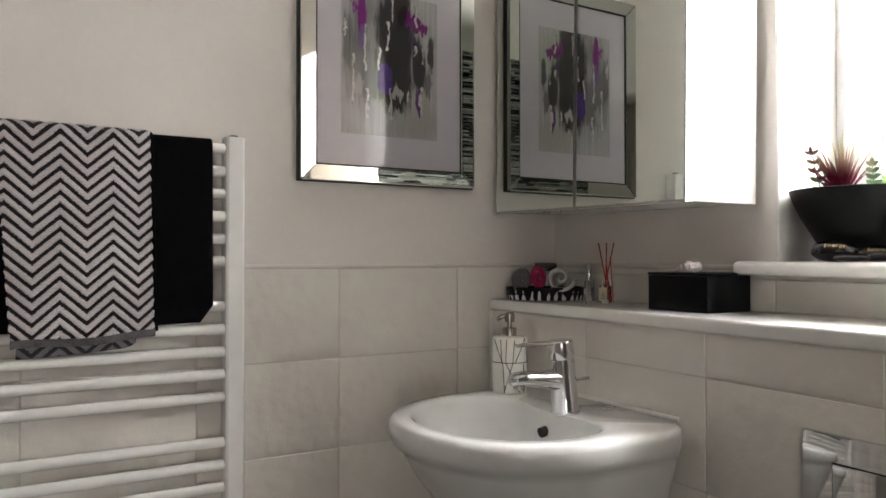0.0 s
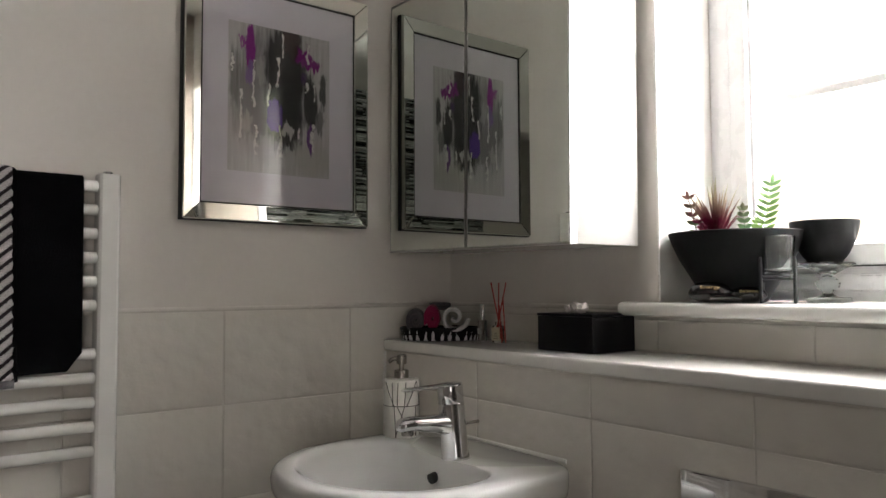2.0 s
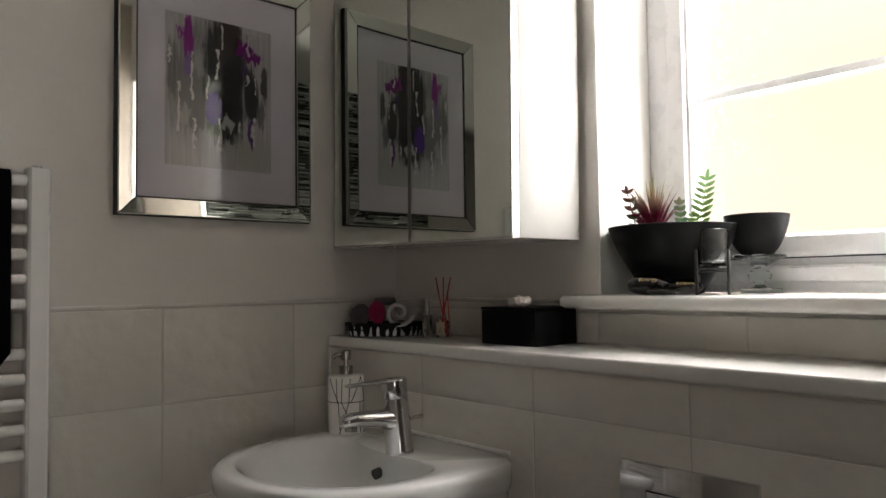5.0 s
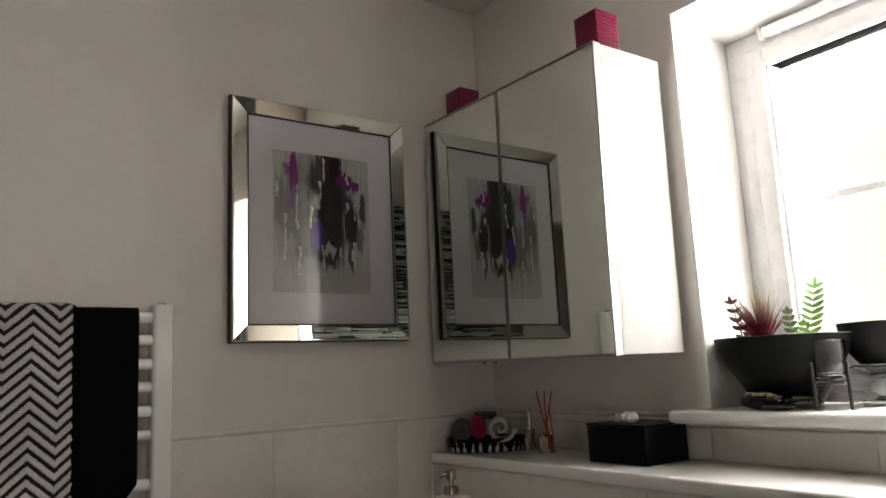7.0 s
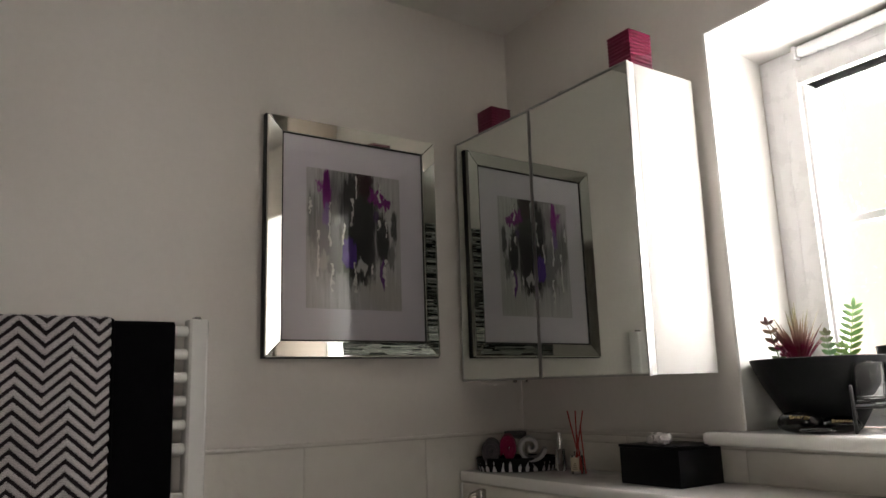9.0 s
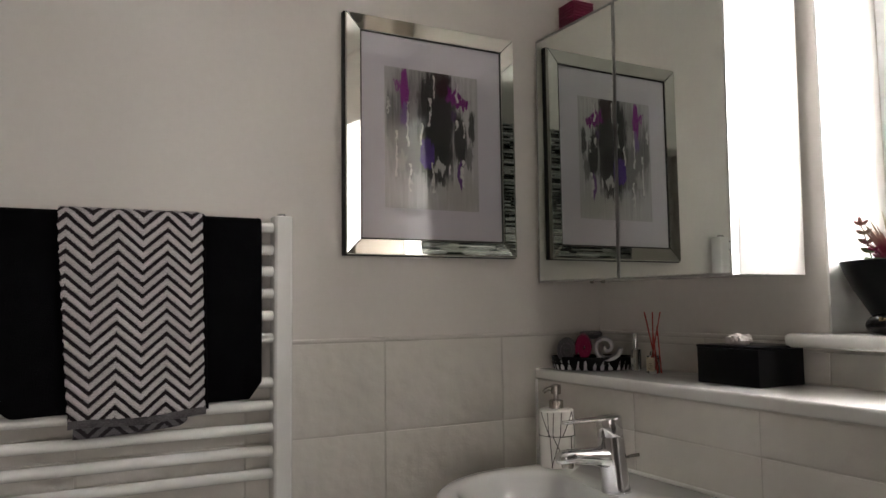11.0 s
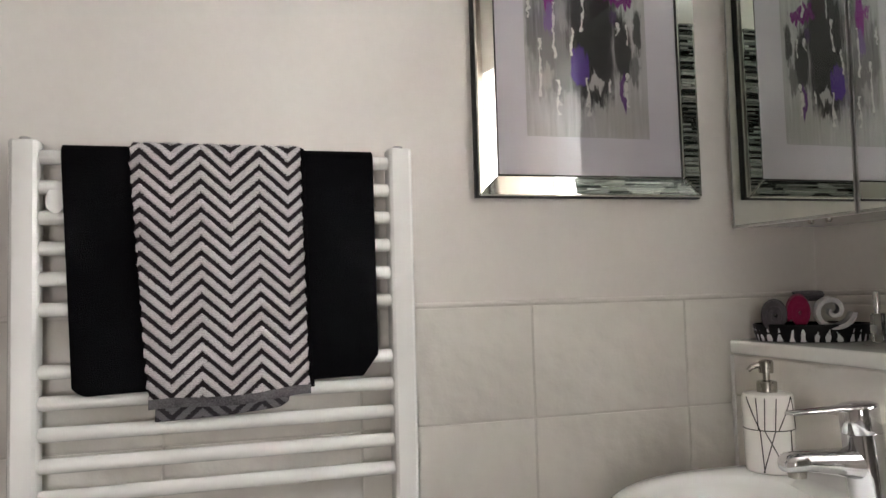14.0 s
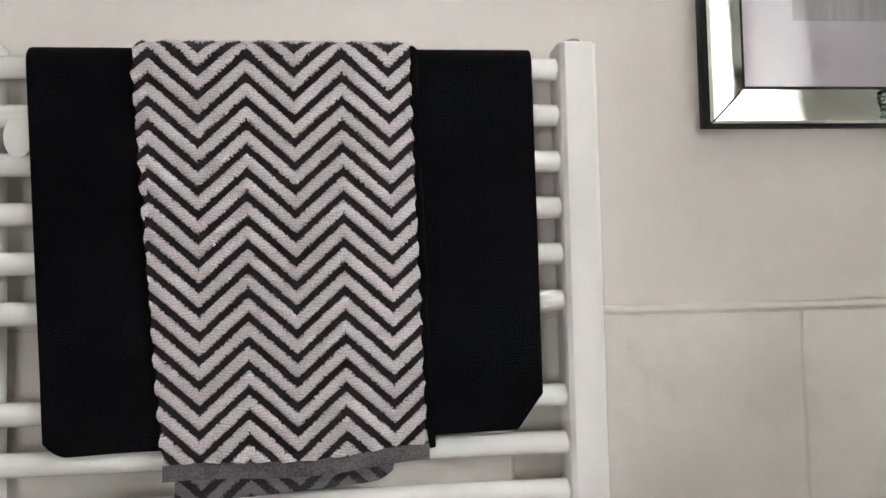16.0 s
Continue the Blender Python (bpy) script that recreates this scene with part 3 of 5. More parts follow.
# ---------------------------------------------------------------- window
def build_window():
    win = thing("window_1", (FRAME_X, 0.65, SILL_Z), "white plastic window with obscured glass and a glazing bar", "window", kind="structure")
    y0, y1, z0, z1 = WIN_Y0 + 0.004, WIN_Y1 - 0.004, SILL_Z, HEAD_BACK - 0.001

    def ring(x0, x1, ya, yb, za, zb, w, bevel, steps=((0, 0),)):
        bm = bmesh.new()
        slab(bm, x0, x1, ya, ya + w, za, zb, bevel, 2)
        slab(bm, x0, x1, yb - w, yb, za, zb, bevel, 2)
        slab(bm, x0 + 0.0004, x1, ya + w - 0.002, yb - w + 0.002, za, za + w, bevel, 2)
        slab(bm, x0 + 0.0004, x1, ya + w - 0.002, yb - w + 0.002, zb - w, zb, bevel, 2)
        return bm

    part("window_frame", ring(FRAME_X, FRAME_X + 0.07, y0, y1, z0, z1, 0.052, 0.004), UPVC, win)
    part("frame_bead", ring(FRAME_X - 0.004, FRAME_X + 0.02, y0 + 0.020, y1 - 0.020, z0 + 0.020, z1 - 0.020, 0.028, 0.004), UPVC, win)
    sy0, sy1, sz0, sz1 = y0 + 0.046, y1 - 0.046, z0 + 0.071, z1 - 0.040
    part("rebate", ring(FRAME_X + 0.012, FRAME_X + 0.066, y0 + 0.046, y1 - 0.046, z0 + 0.046, z1 - 0.046, 0.034, 0.0), UPVC, win)
    part("gasket", ring(FRAME_X + 0.008, FRAME_X + 0.05, sy0 - 0.0025, sy1 + 0.0025, sz0 - 0.0065, sz1 + 0.0025, 0.012, 0.0), DARK, win, "dark rubber seal")
    sash = part("sash", ring(FRAME_X - 0.006, FRAME_X + 0.06, sy0, sy1, sz0 - 0.004, sz1, 0.040, 0.006), UPVC, win)
    part("sash_bead", ring(FRAME_X + 0.006, FRAME_X + 0.05, sy0 + 0.034, sy1 - 0.034, sz0 + 0.026, sz1 - 0.026, 0.014, 0.005), UPVC, sash)
    pane = part("pane", cube(FRAME_X + 0.052, FRAME_X + 0.058, sy0 + 0.04, sy1 - 0.04, sz0 + 0.03, sz1 - 0.03), RAIN_GLASS, sash, "rain-patterned obscured glass", 0)
    pane.visible_shadow = False
    part("glazing_bar", cube(FRAME_X + 0.032, FRAME_X + 0.0515, sy0 + 0.036, sy1 - 0.036, 1.550, 1.566, 0.002), UPVC, sash)
    part("handle_base", cube(FRAME_X - 0.014, FRAME_X - 0.005, sy0 + 0.010, sy0 + 0.030, 1.44, 1.52, 0.004), UPVC, sash)
    part("handle", tube([(FRAME_X - 0.014, sy0 + 0.020, 1.50), (FRAME_X - 0.034, sy0 + 0.022, 1.50), (FRAME_X - 0.036, sy0 + 0.035, 1.485), (FRAME_X - 0.036, sy0 + 0.046, 1.40)], 0.008), UPVC, sash)
    bm = cube(FRAME_X - 0.026, FRAME_X - 0.001, y0 + 0.03, y1 - 0.10, 1.912, 1.936, 0.008, 3)
    vent = part("trickle_vent", bm, UPVC, win)
    part("end_cap", cube(FRAME_X - 0.027, FRAME_X - 0.002, y1 - 0.100, y1 - 0.092, 1.910, 1.938, 0.003), UPVC, vent)


build_window()
ob = solo("backdrop", cube(3.7, 3.72, 0.30, 4.3, -1.2, 3.6), OUTSIDE, (3.7, 0, 0), "glowing sheet standing in for blurred brickwork and pale sky", "backdrop", kind="structure")

# ---------------------------------------------------------------- mirror cabinet


def build_cabinet():
    x0, y0, y1, z0, z1 = 1.111, 0.970, 1.559, 1.2645, 1.8735
    cab = thing("mirror_cabinet", (1.2, 1.25, z0), "white wall cabinet with two mirrored doors, both shut", "cabinet")
    part("side_panel", cube(x0 + 0.022, 1.308, y0 + 0.0005, y0 + 0.016, z0 + 0.001, z1, 0.001), LAMINATE, cab)
    part("side_panel", cube(x0 + 0.022, 1.308, y1 - 0.016, y1, z0 + 0.001, z1, 0.001), LAMINATE, cab)
    part("bottom_panel", cube(x0 + 0.022, 1.308, y0 + 0.016, y1 - 0.016, z0 + 0.001, z0 + 0.017), LAMINATE, cab)
    part("top_panel", cube(x0 + 0.022, 1.308, y0 + 0.016, y1 - 0.016, z1 - 0.016, z1 - 0.0005), LAMINATE, cab)
    part("back_panel", cube(1.300, 1.3075, y0 + 0.016, y1 - 0.016, z0 + 0.017, z1 - 0.016), LAMINATE, cab)
    part("hanging_rail", cube(1.3065, EAST - 0.0005, y0 + 0.05, y1 - 0.05, z1 - 0.10, z1 - 0.05), LAMINATE, cab)
    part("hanging_rail", cube(1.3065, EAST - 0.0005, y0 + 0.05, y1 - 0.05, z0 + 0.05, z0 + 0.10), LAMINATE, cab)
    for a, b in ((y0 - 0.001, 1.2670), (1.2725, y1)):
        skew, pin = (0.35, y0) if a < 1.2 else (0.9, 1.2700)
        door = part("door", rotated(cube(x0 + 0.005, x0 + 0.020, a + 0.001, b - 0.001, z0, z1 + 0.001), skew, x0, pin), LAMINATE, cab)
        part("mirror", rotated(cube(x0, x0 + 0.0045, a + 0.003, b - 0.003, z0 + 0.003, z1 - 0.003, 0.001, 1), skew, x0, pin), MIRROR, door, "silvered mirror glass", 20)
        bm = cube(x0 - 0.001, x0 + 0.006, a, a + 0.0025, z0 - 0.001, z1 + 0.002)
        slab(bm, x0 - 0.001, x0 + 0.006, b - 0.0025, b, z0 - 0.001, z1 + 0.002)
        slab(bm, x0 - 0.001, x0 + 0.006, a + 0.0025, b - 0.0025, z0 - 0.001, z0 + 0.0025)
        slab(bm, x0 - 0.001, x0 + 0.006, a + 0.0025, b - 0.0025, z1 - 0.0005, z1 + 0.002)
        part("edging", rotated(bm, skew, x0, pin), ALU, door, "slim aluminium edge")
    for y in (1.41, 1.37):
        part("fixing", lathe([(0.004, -0.006), (0.005, -0.003), (0.005, 0.001)], 1.15, y, z0, 10), STEEL, cab)
    # it hangs a little out of level
    cab.rotation_euler.x = radians(0.7)
    return cab


build_cabinet()


def build_ribbed_box(x, y, w, d, h, turn=0.0):
    z = 1.8735 + 0.0122 * (y - 1.25) + 0.0015
    box = thing("ribbed_box", (x, y, z), "magenta ribbed square box on top of the mirror cabinet", "box", "boxes on the cabinet")
    n = 11
    bm = bmesh.new()
    for k in range(n):
        a = z + h * k / n
        slab(bm, x - w / 2, x + w / 2, y - d / 2, y + d / 2, a + 0.0003, a + h / n - 0.0024, 0.002, 2)
    part("rib", rotated(bm, turn, x, y), MAGENTA, box)
    part("core", rotated(cube(x - w / 2 + 0.002, x + w / 2 - 0.002, y - d / 2 + 0.002, y + d / 2 - 0.002, z, z + h - 0.003), turn, x, y), MAGENTA, box)


build_ribbed_box(1.178, 1.010, 0.066, 0.062, 0.088)
build_ribbed_box(1.177, 1.476, 0.063, 0.063, 0.082)
bm = lathe([(0.020, 0.0), (0.024, 0.006), (0.022, 0.016), (0.013, 0.025), (0.003, 0.028)], 1.157, 1.190, 1.8735, 24)
solo("pebble", bm, painted("grey_pebble", (0.18, 0.17, 0.165), (0.26, 0.25, 0.24), 0.6, 40, 200), (1.157, 1.190, 1.8735), "small rounded grey stone on top of the cabinet", "stone")


# ---------------------------------------------------------------- framed picture
def build_picture():
    x0, x1, z0, z1, yb, yf = 0.606, 1.053, 1.329, 1.882, NORTH - 0.001, 1.579
    w = 0.037
    pic = thing("framed_picture", (0.83, NORTH, z0), "abstract grey and purple print in a silver mirror frame", "picture")
    part("backing", cube(x0 - 0.003, x1 + 0.0015, yf + 0.0055, yb, z0 - 0.002, z1 + 0.0025, 0.001), DARK, pic, "black backing edge")

    def strip(a, b, c, d):
        """A mitred strip with a raised flat between two bevels; a, b outer ends, c, d inner ends."""
        o0, o1, i1, i0 = Vector(a), Vector(b), Vector(d), Vector(c)
        cut = lambda p, q, f, y: Vector((p.x + (q.x - p.x) * f, y, p.z + (q.z - p.z) * f))  # noqa: E731
        rows = [[cut(p, q, f, y) for f, y in ((0, yf + 0.006), (0, yf + 0.0005), (0.05, yf - 0.0042), (0.95, yf - 0.0010), (1, yf + 0.002), (1, yf + 0.006))] for p, q in ((o0, i0), (o1, i1))]
        return loft(rows, True, True)

    g = 0.0011
    inner = (x0 + w, x1 - w, z0 + w, z1 - w)
    sides = {
        "left": ((x0, 0, z0 + g), (x0, 0, z1 - g), (inner[0], 0, inner[2] + g), (inner[0], 0, inner[3] - g)),
        "right": ((x1, 0, z0 + g), (x1, 0, z1 - g), (inner[1], 0, inner[2] + g), (inner[1], 0, inner[3] - g)),
        "low": ((x0 + g, 0, z0), (x1 - g, 0, z0), (inner[0] + g, 0, inner[2]), (inner[1] - g, 0, inner[2])),
        "top": ((x0 + g, 0, z1), (x1 - g, 0, z1), (inner[0] + g, 0, inner[3]), (inner[1] - g, 0, inner[3])),
    }
    for key in sides:
        part("mirror_strip", strip(*sides[key]), BEVEL_MIRROR, pic, "bevelled mirror strip", 12)
    # ribs added along the lower corner to give the mirror strips their stripes
    rng = random.Random(4)
    bm = bmesh.new()
    z = z0 + 0.006
    while z < z0 + 0.335:
        h = rng.choice((0.003, 0.0045, 0.006))
        e = max(0.0, (z0 + w - z)) if z < z0 + w else 0.0
        n = rng.choice((1, 1, 2))
        a, b = x1 - w + 0.003 + e, x1 - 0.005
        cuts = [a, b] if n == 1 or b - a < 0.012 else [a, a + (b - a) * rng.uniform(0.3, 0.7), b]
        for p, q in zip(cuts, cuts[1:]):
            if q - p > 0.003:
                t = rng.uniform(0.0008, 0.0036)
                slab(bm, p + 0.0003, q - 0.0003, yf - 0.0042 - t, yf + 0.002, z, z + h * 0.8, 0.0006, 1)
        z += h
    ribs_a = bm
    tagged(part("ribbed_inlay", ribs_a, STRIPE, pic, "dark green and silver ribs added on the mirror strips", 20), kind="stuff")
    bm = bmesh.new()
    z = z0 + 0.005
    while z < z0 + w - 0.004:
        h = rng.choice((0.003, 0.004, 0.005))
        p, end = x0 + 0.185, x1 - 0.006 - (z - z0)
        while p < end:
            q = min(end, p + rng.uniform(0.02, 0.085))
            t = rng.uniform(0.0008, 0.0036)
            if q - p > 0.004:
                slab(bm, p, q - 0.0006, yf - 0.0042 - t, yf + 0.002, z, z + h * 0.8, 0.0006, 1)
            p = q
        z += h
    tagged(part("ribbed_inlay", bm, STRIPE, pic, "dark green and silver ribs added on the mirror strips", 20), kind="stuff")
    # black strips stand in for the shadow where the frame meets the mount
    for a, b, c, d in ((inner[0] - 0.001, inner[0] + 0.0018, inner[2], inner[3]), (inner[1] - 0.0018, inner[1] + 0.001, inner[2], inner[3]), (inner[0] + 0.0018, inner[1] - 0.0018, inner[2] - 0.001, inner[2] + 0.0018), (inner[0] + 0.0018, inner[1] - 0.0018, inner[3] - 0.0018, inner[3] + 0.001)):
        part("inner_lip", cube(a, b, yf + 0.0008, yf + 0.0044, c, d), DARK, pic, "thin black strip in place of the inner frame shadow")
    part("mount", cube(x0 + w - 0.002, x1 - w + 0.002, yf + 0.0045, yf + 0.0058, z0 + w - 0.002, z1 - w + 0.002), MATBOARD, pic, "pale lilac-grey mount")
    ax0, ax1, az0, az1 = 0.702, 0.950, 1.439, 1.770
    bm = bmesh.new()
    vs = [bm.verts.new(p) for p in ((ax0, yf + 0.0041, az0), (ax1, yf + 0.0041, az0), (ax1, yf + 0.0041, az1), (ax0, yf + 0.0041, az1))]
    f = bm.faces.new(vs)
    lay = bm.loops.layers.uv.new("UVMap")
    for loop, c in zip(f.loops, ((0, 0), (1, 0), (1, 1), (0, 1))):
        loop[lay].uv = c
    part("print", bm, ART, pic, "abstract print of grey, black, violet and magenta strokes", 0)
    bm = bmesh.new()
    bm.faces.new([bm.verts.new(p) for p in ((x0 + w - 0.002, yf + 0.0024, z0 + w - 0.002), (x1 - w + 0.002, yf + 0.0024, z0 + w - 0.002), (x1 - w + 0.002, yf + 0.0024, z1 - w + 0.002), (x0 + w - 0.002, yf + 0.0024, z1 - w + 0.002))])
    glass = part("glazing", bm, PICTURE_GLASS, pic, "", 0)
    glass.visible_shadow = False
    if glass.data.polygons[0].normal.y > 0:
        glass.data.flip_normals()


def stripe_mat():
    n = Nodes("striped_rib")
    isl = n.add("NewGeometry").outputs["Random Per Island"]
    n.set(Base_Color=n.mix(n.ramp(isl, 0.25, 0.9), (0.012, 0.018, 0.014), (0.50, 0.54, 0.50)), Metallic=0.7, Roughness=0.22)
    n.bump(n.noise(300), 0.2, 0.001)
    return n.mat


STRIPE = stripe_mat()
build_picture()


# ---------------------------------------------------------------- towel rail and towels
RAIL_Y = 1.562


def build_rail():
    rail = thing("towel_rail", (0.175, RAIL_Y, 0.25), "white ladder towel radiator fixed to the tiled wall", "towel rail")
    zb, zt = 0.28, 1.403
    for x in (-0.1045, 0.4590):
        rings = []
        for z in (zb, zb + 0.002, zt - 0.002, zt):
            e = 0.0015 if z in (zb, zt) else 0.0
            pts = [(-0.0200, 0.017), (-0.0200, -0.010), (-0.0180, -0.0145), (-0.0135, -0.0175), (0.0135, -0.0175), (0.0180, -0.0145), (0.0200, -0.010), (0.0200, 0.017)]
            rings.append([(x + px * (1 - e / 0.02), RAIL_Y + 0.001 + py * (1 - e / 0.02), z) for px, py in pts])
        up = part("upright", loft(rings), ENAMEL, rail, "", 25)
        part("vent_plug", lathe([(0.0095, 0.0), (0.0095, 0.003), (0.008, 0.0055), (0.003, 0.006)], x - 0.001, RAIL_Y + 0.002, zt, 18), CHROME, up, "small chrome plug")
        for z in ((1.313, 0.42) if x < 0 else (0.42,)):
            br = part("bracket", tube([(x + (0.042 if x < 0 else -0.042), RAIL_Y - 0.010, z), (x + (0.042 if x < 0 else -0.042), NORTH - 0.009, z)], 0.013, 18, flat=1.5), ENAMEL, rail)
    step, z, k = 0.0455, 1.379, 0
    skip = {6, 12, 18}
    while z > 0.34:
        if k not in skip:
            part("rung", tube([(-0.100, RAIL_Y, z), (-0.080, RAIL_Y, z), (0.436, RAIL_Y, z), (0.452, RAIL_Y, z)], [0.0105, 0.011, 0.011, 0.0105], 18), ENAMEL, rail)
        k += 1
        z = 1.379 - step * k


build_rail()


def towel_sheet(x_of, top, low_front, low_back, y_front, y_back, crown, nx, nz, ripple, seed, relief=0.0):
    """Cloth folded over the top rung: a front fall, the fold and a back fall, as one sheet with UVs in metres."""
    bm = bmesh.new()
    lay = bm.loops.layers.uv.new("UVMap")
    rad = (y_back - y_front) / 2
    fold, nb = 14, max(4, nz // 5)
    steps = [(0, i / nz) for i in range(nz + 1)] + [(1, i / fold) for i in range(1, fold)] + [(2, i / nb) for i in range(nb + 1)]
    rows = []
    for kind, f in steps:
        row = []
        for i in range(nx + 1):
            u = i / nx
            lf = low_front(u)
            out = -1.0
            if kind == 0:
                z, y, run = lf + (top - lf) * f, y_front, 0.0
                run = z
            elif kind == 1:
                a = math.pi * f
                z, y = top + crown * math.sin(a), y_front + rad * (1 - math.cos(a))
                run, out = top + rad * a, -math.cos(a)
            else:
                z, y = top + (low_back - top) * f, y_back
                run, out = top + rad * math.pi + (top - z), 1.0
                u = 0.5 + (u - 0.5) * (1 - 0.12 * min(1.0, f * 4))
            x = x_of(u, (z - lf) / (top - lf) if kind == 0 else 1.0)
            w = noise.noise(Vector((x * 9 + seed, z * 3, seed * 3.1))) * ripple + noise.noise(Vector((x * 30, z * 14, seed + 9))) * ripple * 0.3
            if kind == 0:
                y -= abs(w) * (1 - 0.8 * f)
            if relief and kind < 2:
                zig = abs(((x + 0.0316) / 0.0437) % 2 - 1)
                saw = abs(((run - 0.0008 + (1 - zig) * 0.0437 * 0.91) / 0.0110) % 2 - 1)
                lift = relief * (1.0 if saw < 0.36 else 0.0 if saw > 0.52 else (0.52 - saw) / 0.16)
                lift += relief * 0.25 * noise.noise(Vector((x * 400, run * 400, seed)))
                y += out * lift
                z += lift * math.sin(math.pi * f) if kind == 1 else 0.0
            row.append(((x, y, z), (x + 0.0316, run)))
        rows.append(row)
    grid = [[bm.verts.new(p) for p, _ in row] for row in rows]
    for j in range(len(rows) - 1):
        for i in range(nx):
            f = bm.faces.new((grid[j][i], grid[j][i + 1], grid[j + 1][i + 1], grid[j + 1][i]))
            for loop, (jj, ii) in zip(f.loops, ((j, i), (j, i + 1), (j + 1, i + 1), (j + 1, i))):
                loop[lay].uv = rows[jj][ii][1]
    return bm


def thick(ob, amount, offset=1.0):
    mod = ob.modifiers.new("thickness", "SOLIDIFY")
    mod.thickness, mod.offset = amount, offset
    bev = ob.modifiers.new("soft_edge", "BEVEL")
    bev.width, bev.segments, bev.angle_limit = amount * 0.4, 2, radians(50)


def build_towels():
    # wide black towel underneath
    black = thing("bath_towel", (0.18, RAIL_Y, 1.03), "large folded black towel hung over the towel rail", "towel", "towels on the rail")

    def bx(u, h):
        return -0.054 + 0.467 * u + (1 - h) * (0.015 - 0.013 * u)

    def blow(u):
        corner = 0.034 * max(0.0, (u - 0.945) / 0.055) + 0.014 * max(0.0, (0.05 - u) / 0.05) ** 2
        return 1.022 + 0.008 * u + corner + 0.002 * math.sin(u * 9)

    y = RAIL_Y
    ob = part("cloth", towel_sheet(bx, 1.382, blow, 1.10, y - 0.0140, y + 0.0135, 0.0140, 90, 60, 0.004, 2.0), BLACK_TERRY, black, "", 60)
    thick(ob, 0.004, 0.0)
    # narrower zigzag towel over it
    zig = thing("hand_towel", (0.17, y - 0.03, 1.0), "white and black zigzag terry towel folded over the black one", "towel", "towels on the rail")

    def low(u):
        return 1.011 + 0.010 * u + 0.003 * math.sin(u * 7 + 1)

    def cx(u, h):
        return 0.0415 + 0.2525 * u + (1 - h) * (0.025 - 0.016 * u) + 0.0012 * math.sin(h * 90) * (1 if u in (0.0, 1.0) else 0)

    ob = part("cloth", towel_sheet(cx, 1.382, low, 1.05, y - 0.0190, y + 0.0185, 0.0190, 150, 230, 0.007, 7.0, 0.0022), CHEVRON, zig, "", 60)
    thick(ob, 0.005, 0.0)
    # woven hem along the front fall
    part("hem", towel_sheet(lambda u, h: 0.0665 + 0.2390 * u, 1.0, lambda u: low(u) - 0.0145, 0.999, y - 0.0225, y - 0.0185, 0.0, 60, 4, 0.004, 7.0), HEM, zig, "grey woven hem", 60)
    for v in zig.children[-1].data.vertices:
        u = (v.co.x + 0.17 - 0.0665) / 0.2390
        v.co.z += (low(u) - 1.0) * max(0.0, min(1.0, (v.co.z + 1.0 - low(u) + 0.0145) / (1.0145 - low(u))))
    # dark side binding
    pts = [(0.2985 + 0.0085 * (1 - f) ** 1.4, y - 0.0165 + 0.001 * math.sin(f * 9), 1.019 + 0.362 * f) for f in [i / 24 for i in range(25)]]
    pts += [(0.2980, y - 0.011, 1.3945), (0.2980, y, 1.3985), (0.2980, y + 0.012, 1.392)]
    part("binding", tube(pts, 0.0058, 10, None, 0.7), BLACK_TERRY, zig, "dark side binding", 60)
    # inner layer hanging a little lower
    ob = part("inner_fold", towel_sheet(lambda u, h: 0.075 + 0.197 * u + 0.003 * h, 1.05, lambda u: 0.980 + 0.012 * u * u + 0.008 * max(0, (u - 0.9) / 0.1) ** 2, 1.045, y - 0.0150, y - 0.0130, 0.0, 60, 14, 0.001, 5.0), CHEVRON_BACK, zig, "dark underside of the fold", 60)
    thick(ob, 0.002, 0.0)


build_towels()


# ---------------------------------------------------------------- basin, tap, soap
BASIN = (0.862, 1.182)


def basin_ring(z, back, front, half, corner, n=72, yc=None):
    """D-shaped ring: straight along the wall, rounded at the front."""
    yc = BASIN[1] if yc is None else yc
    pts = []
    for i in range(n):
        a = 2 * math.pi * i / n
        c, s = math.cos(a), math.sin(a)
        e = 0.38 if c > 0 else 0.96
        x = math.copysign(abs(c) ** (e if c > 0 else 1.0), c)
        y = math.copysign(abs(s) ** (corner if c > 0 else 0.92), s)
        mid = back - 0.19
        pts.append((mid + x * ((back - mid) if x > 0 else (mid - front)), yc + y * half, z))
    return pts


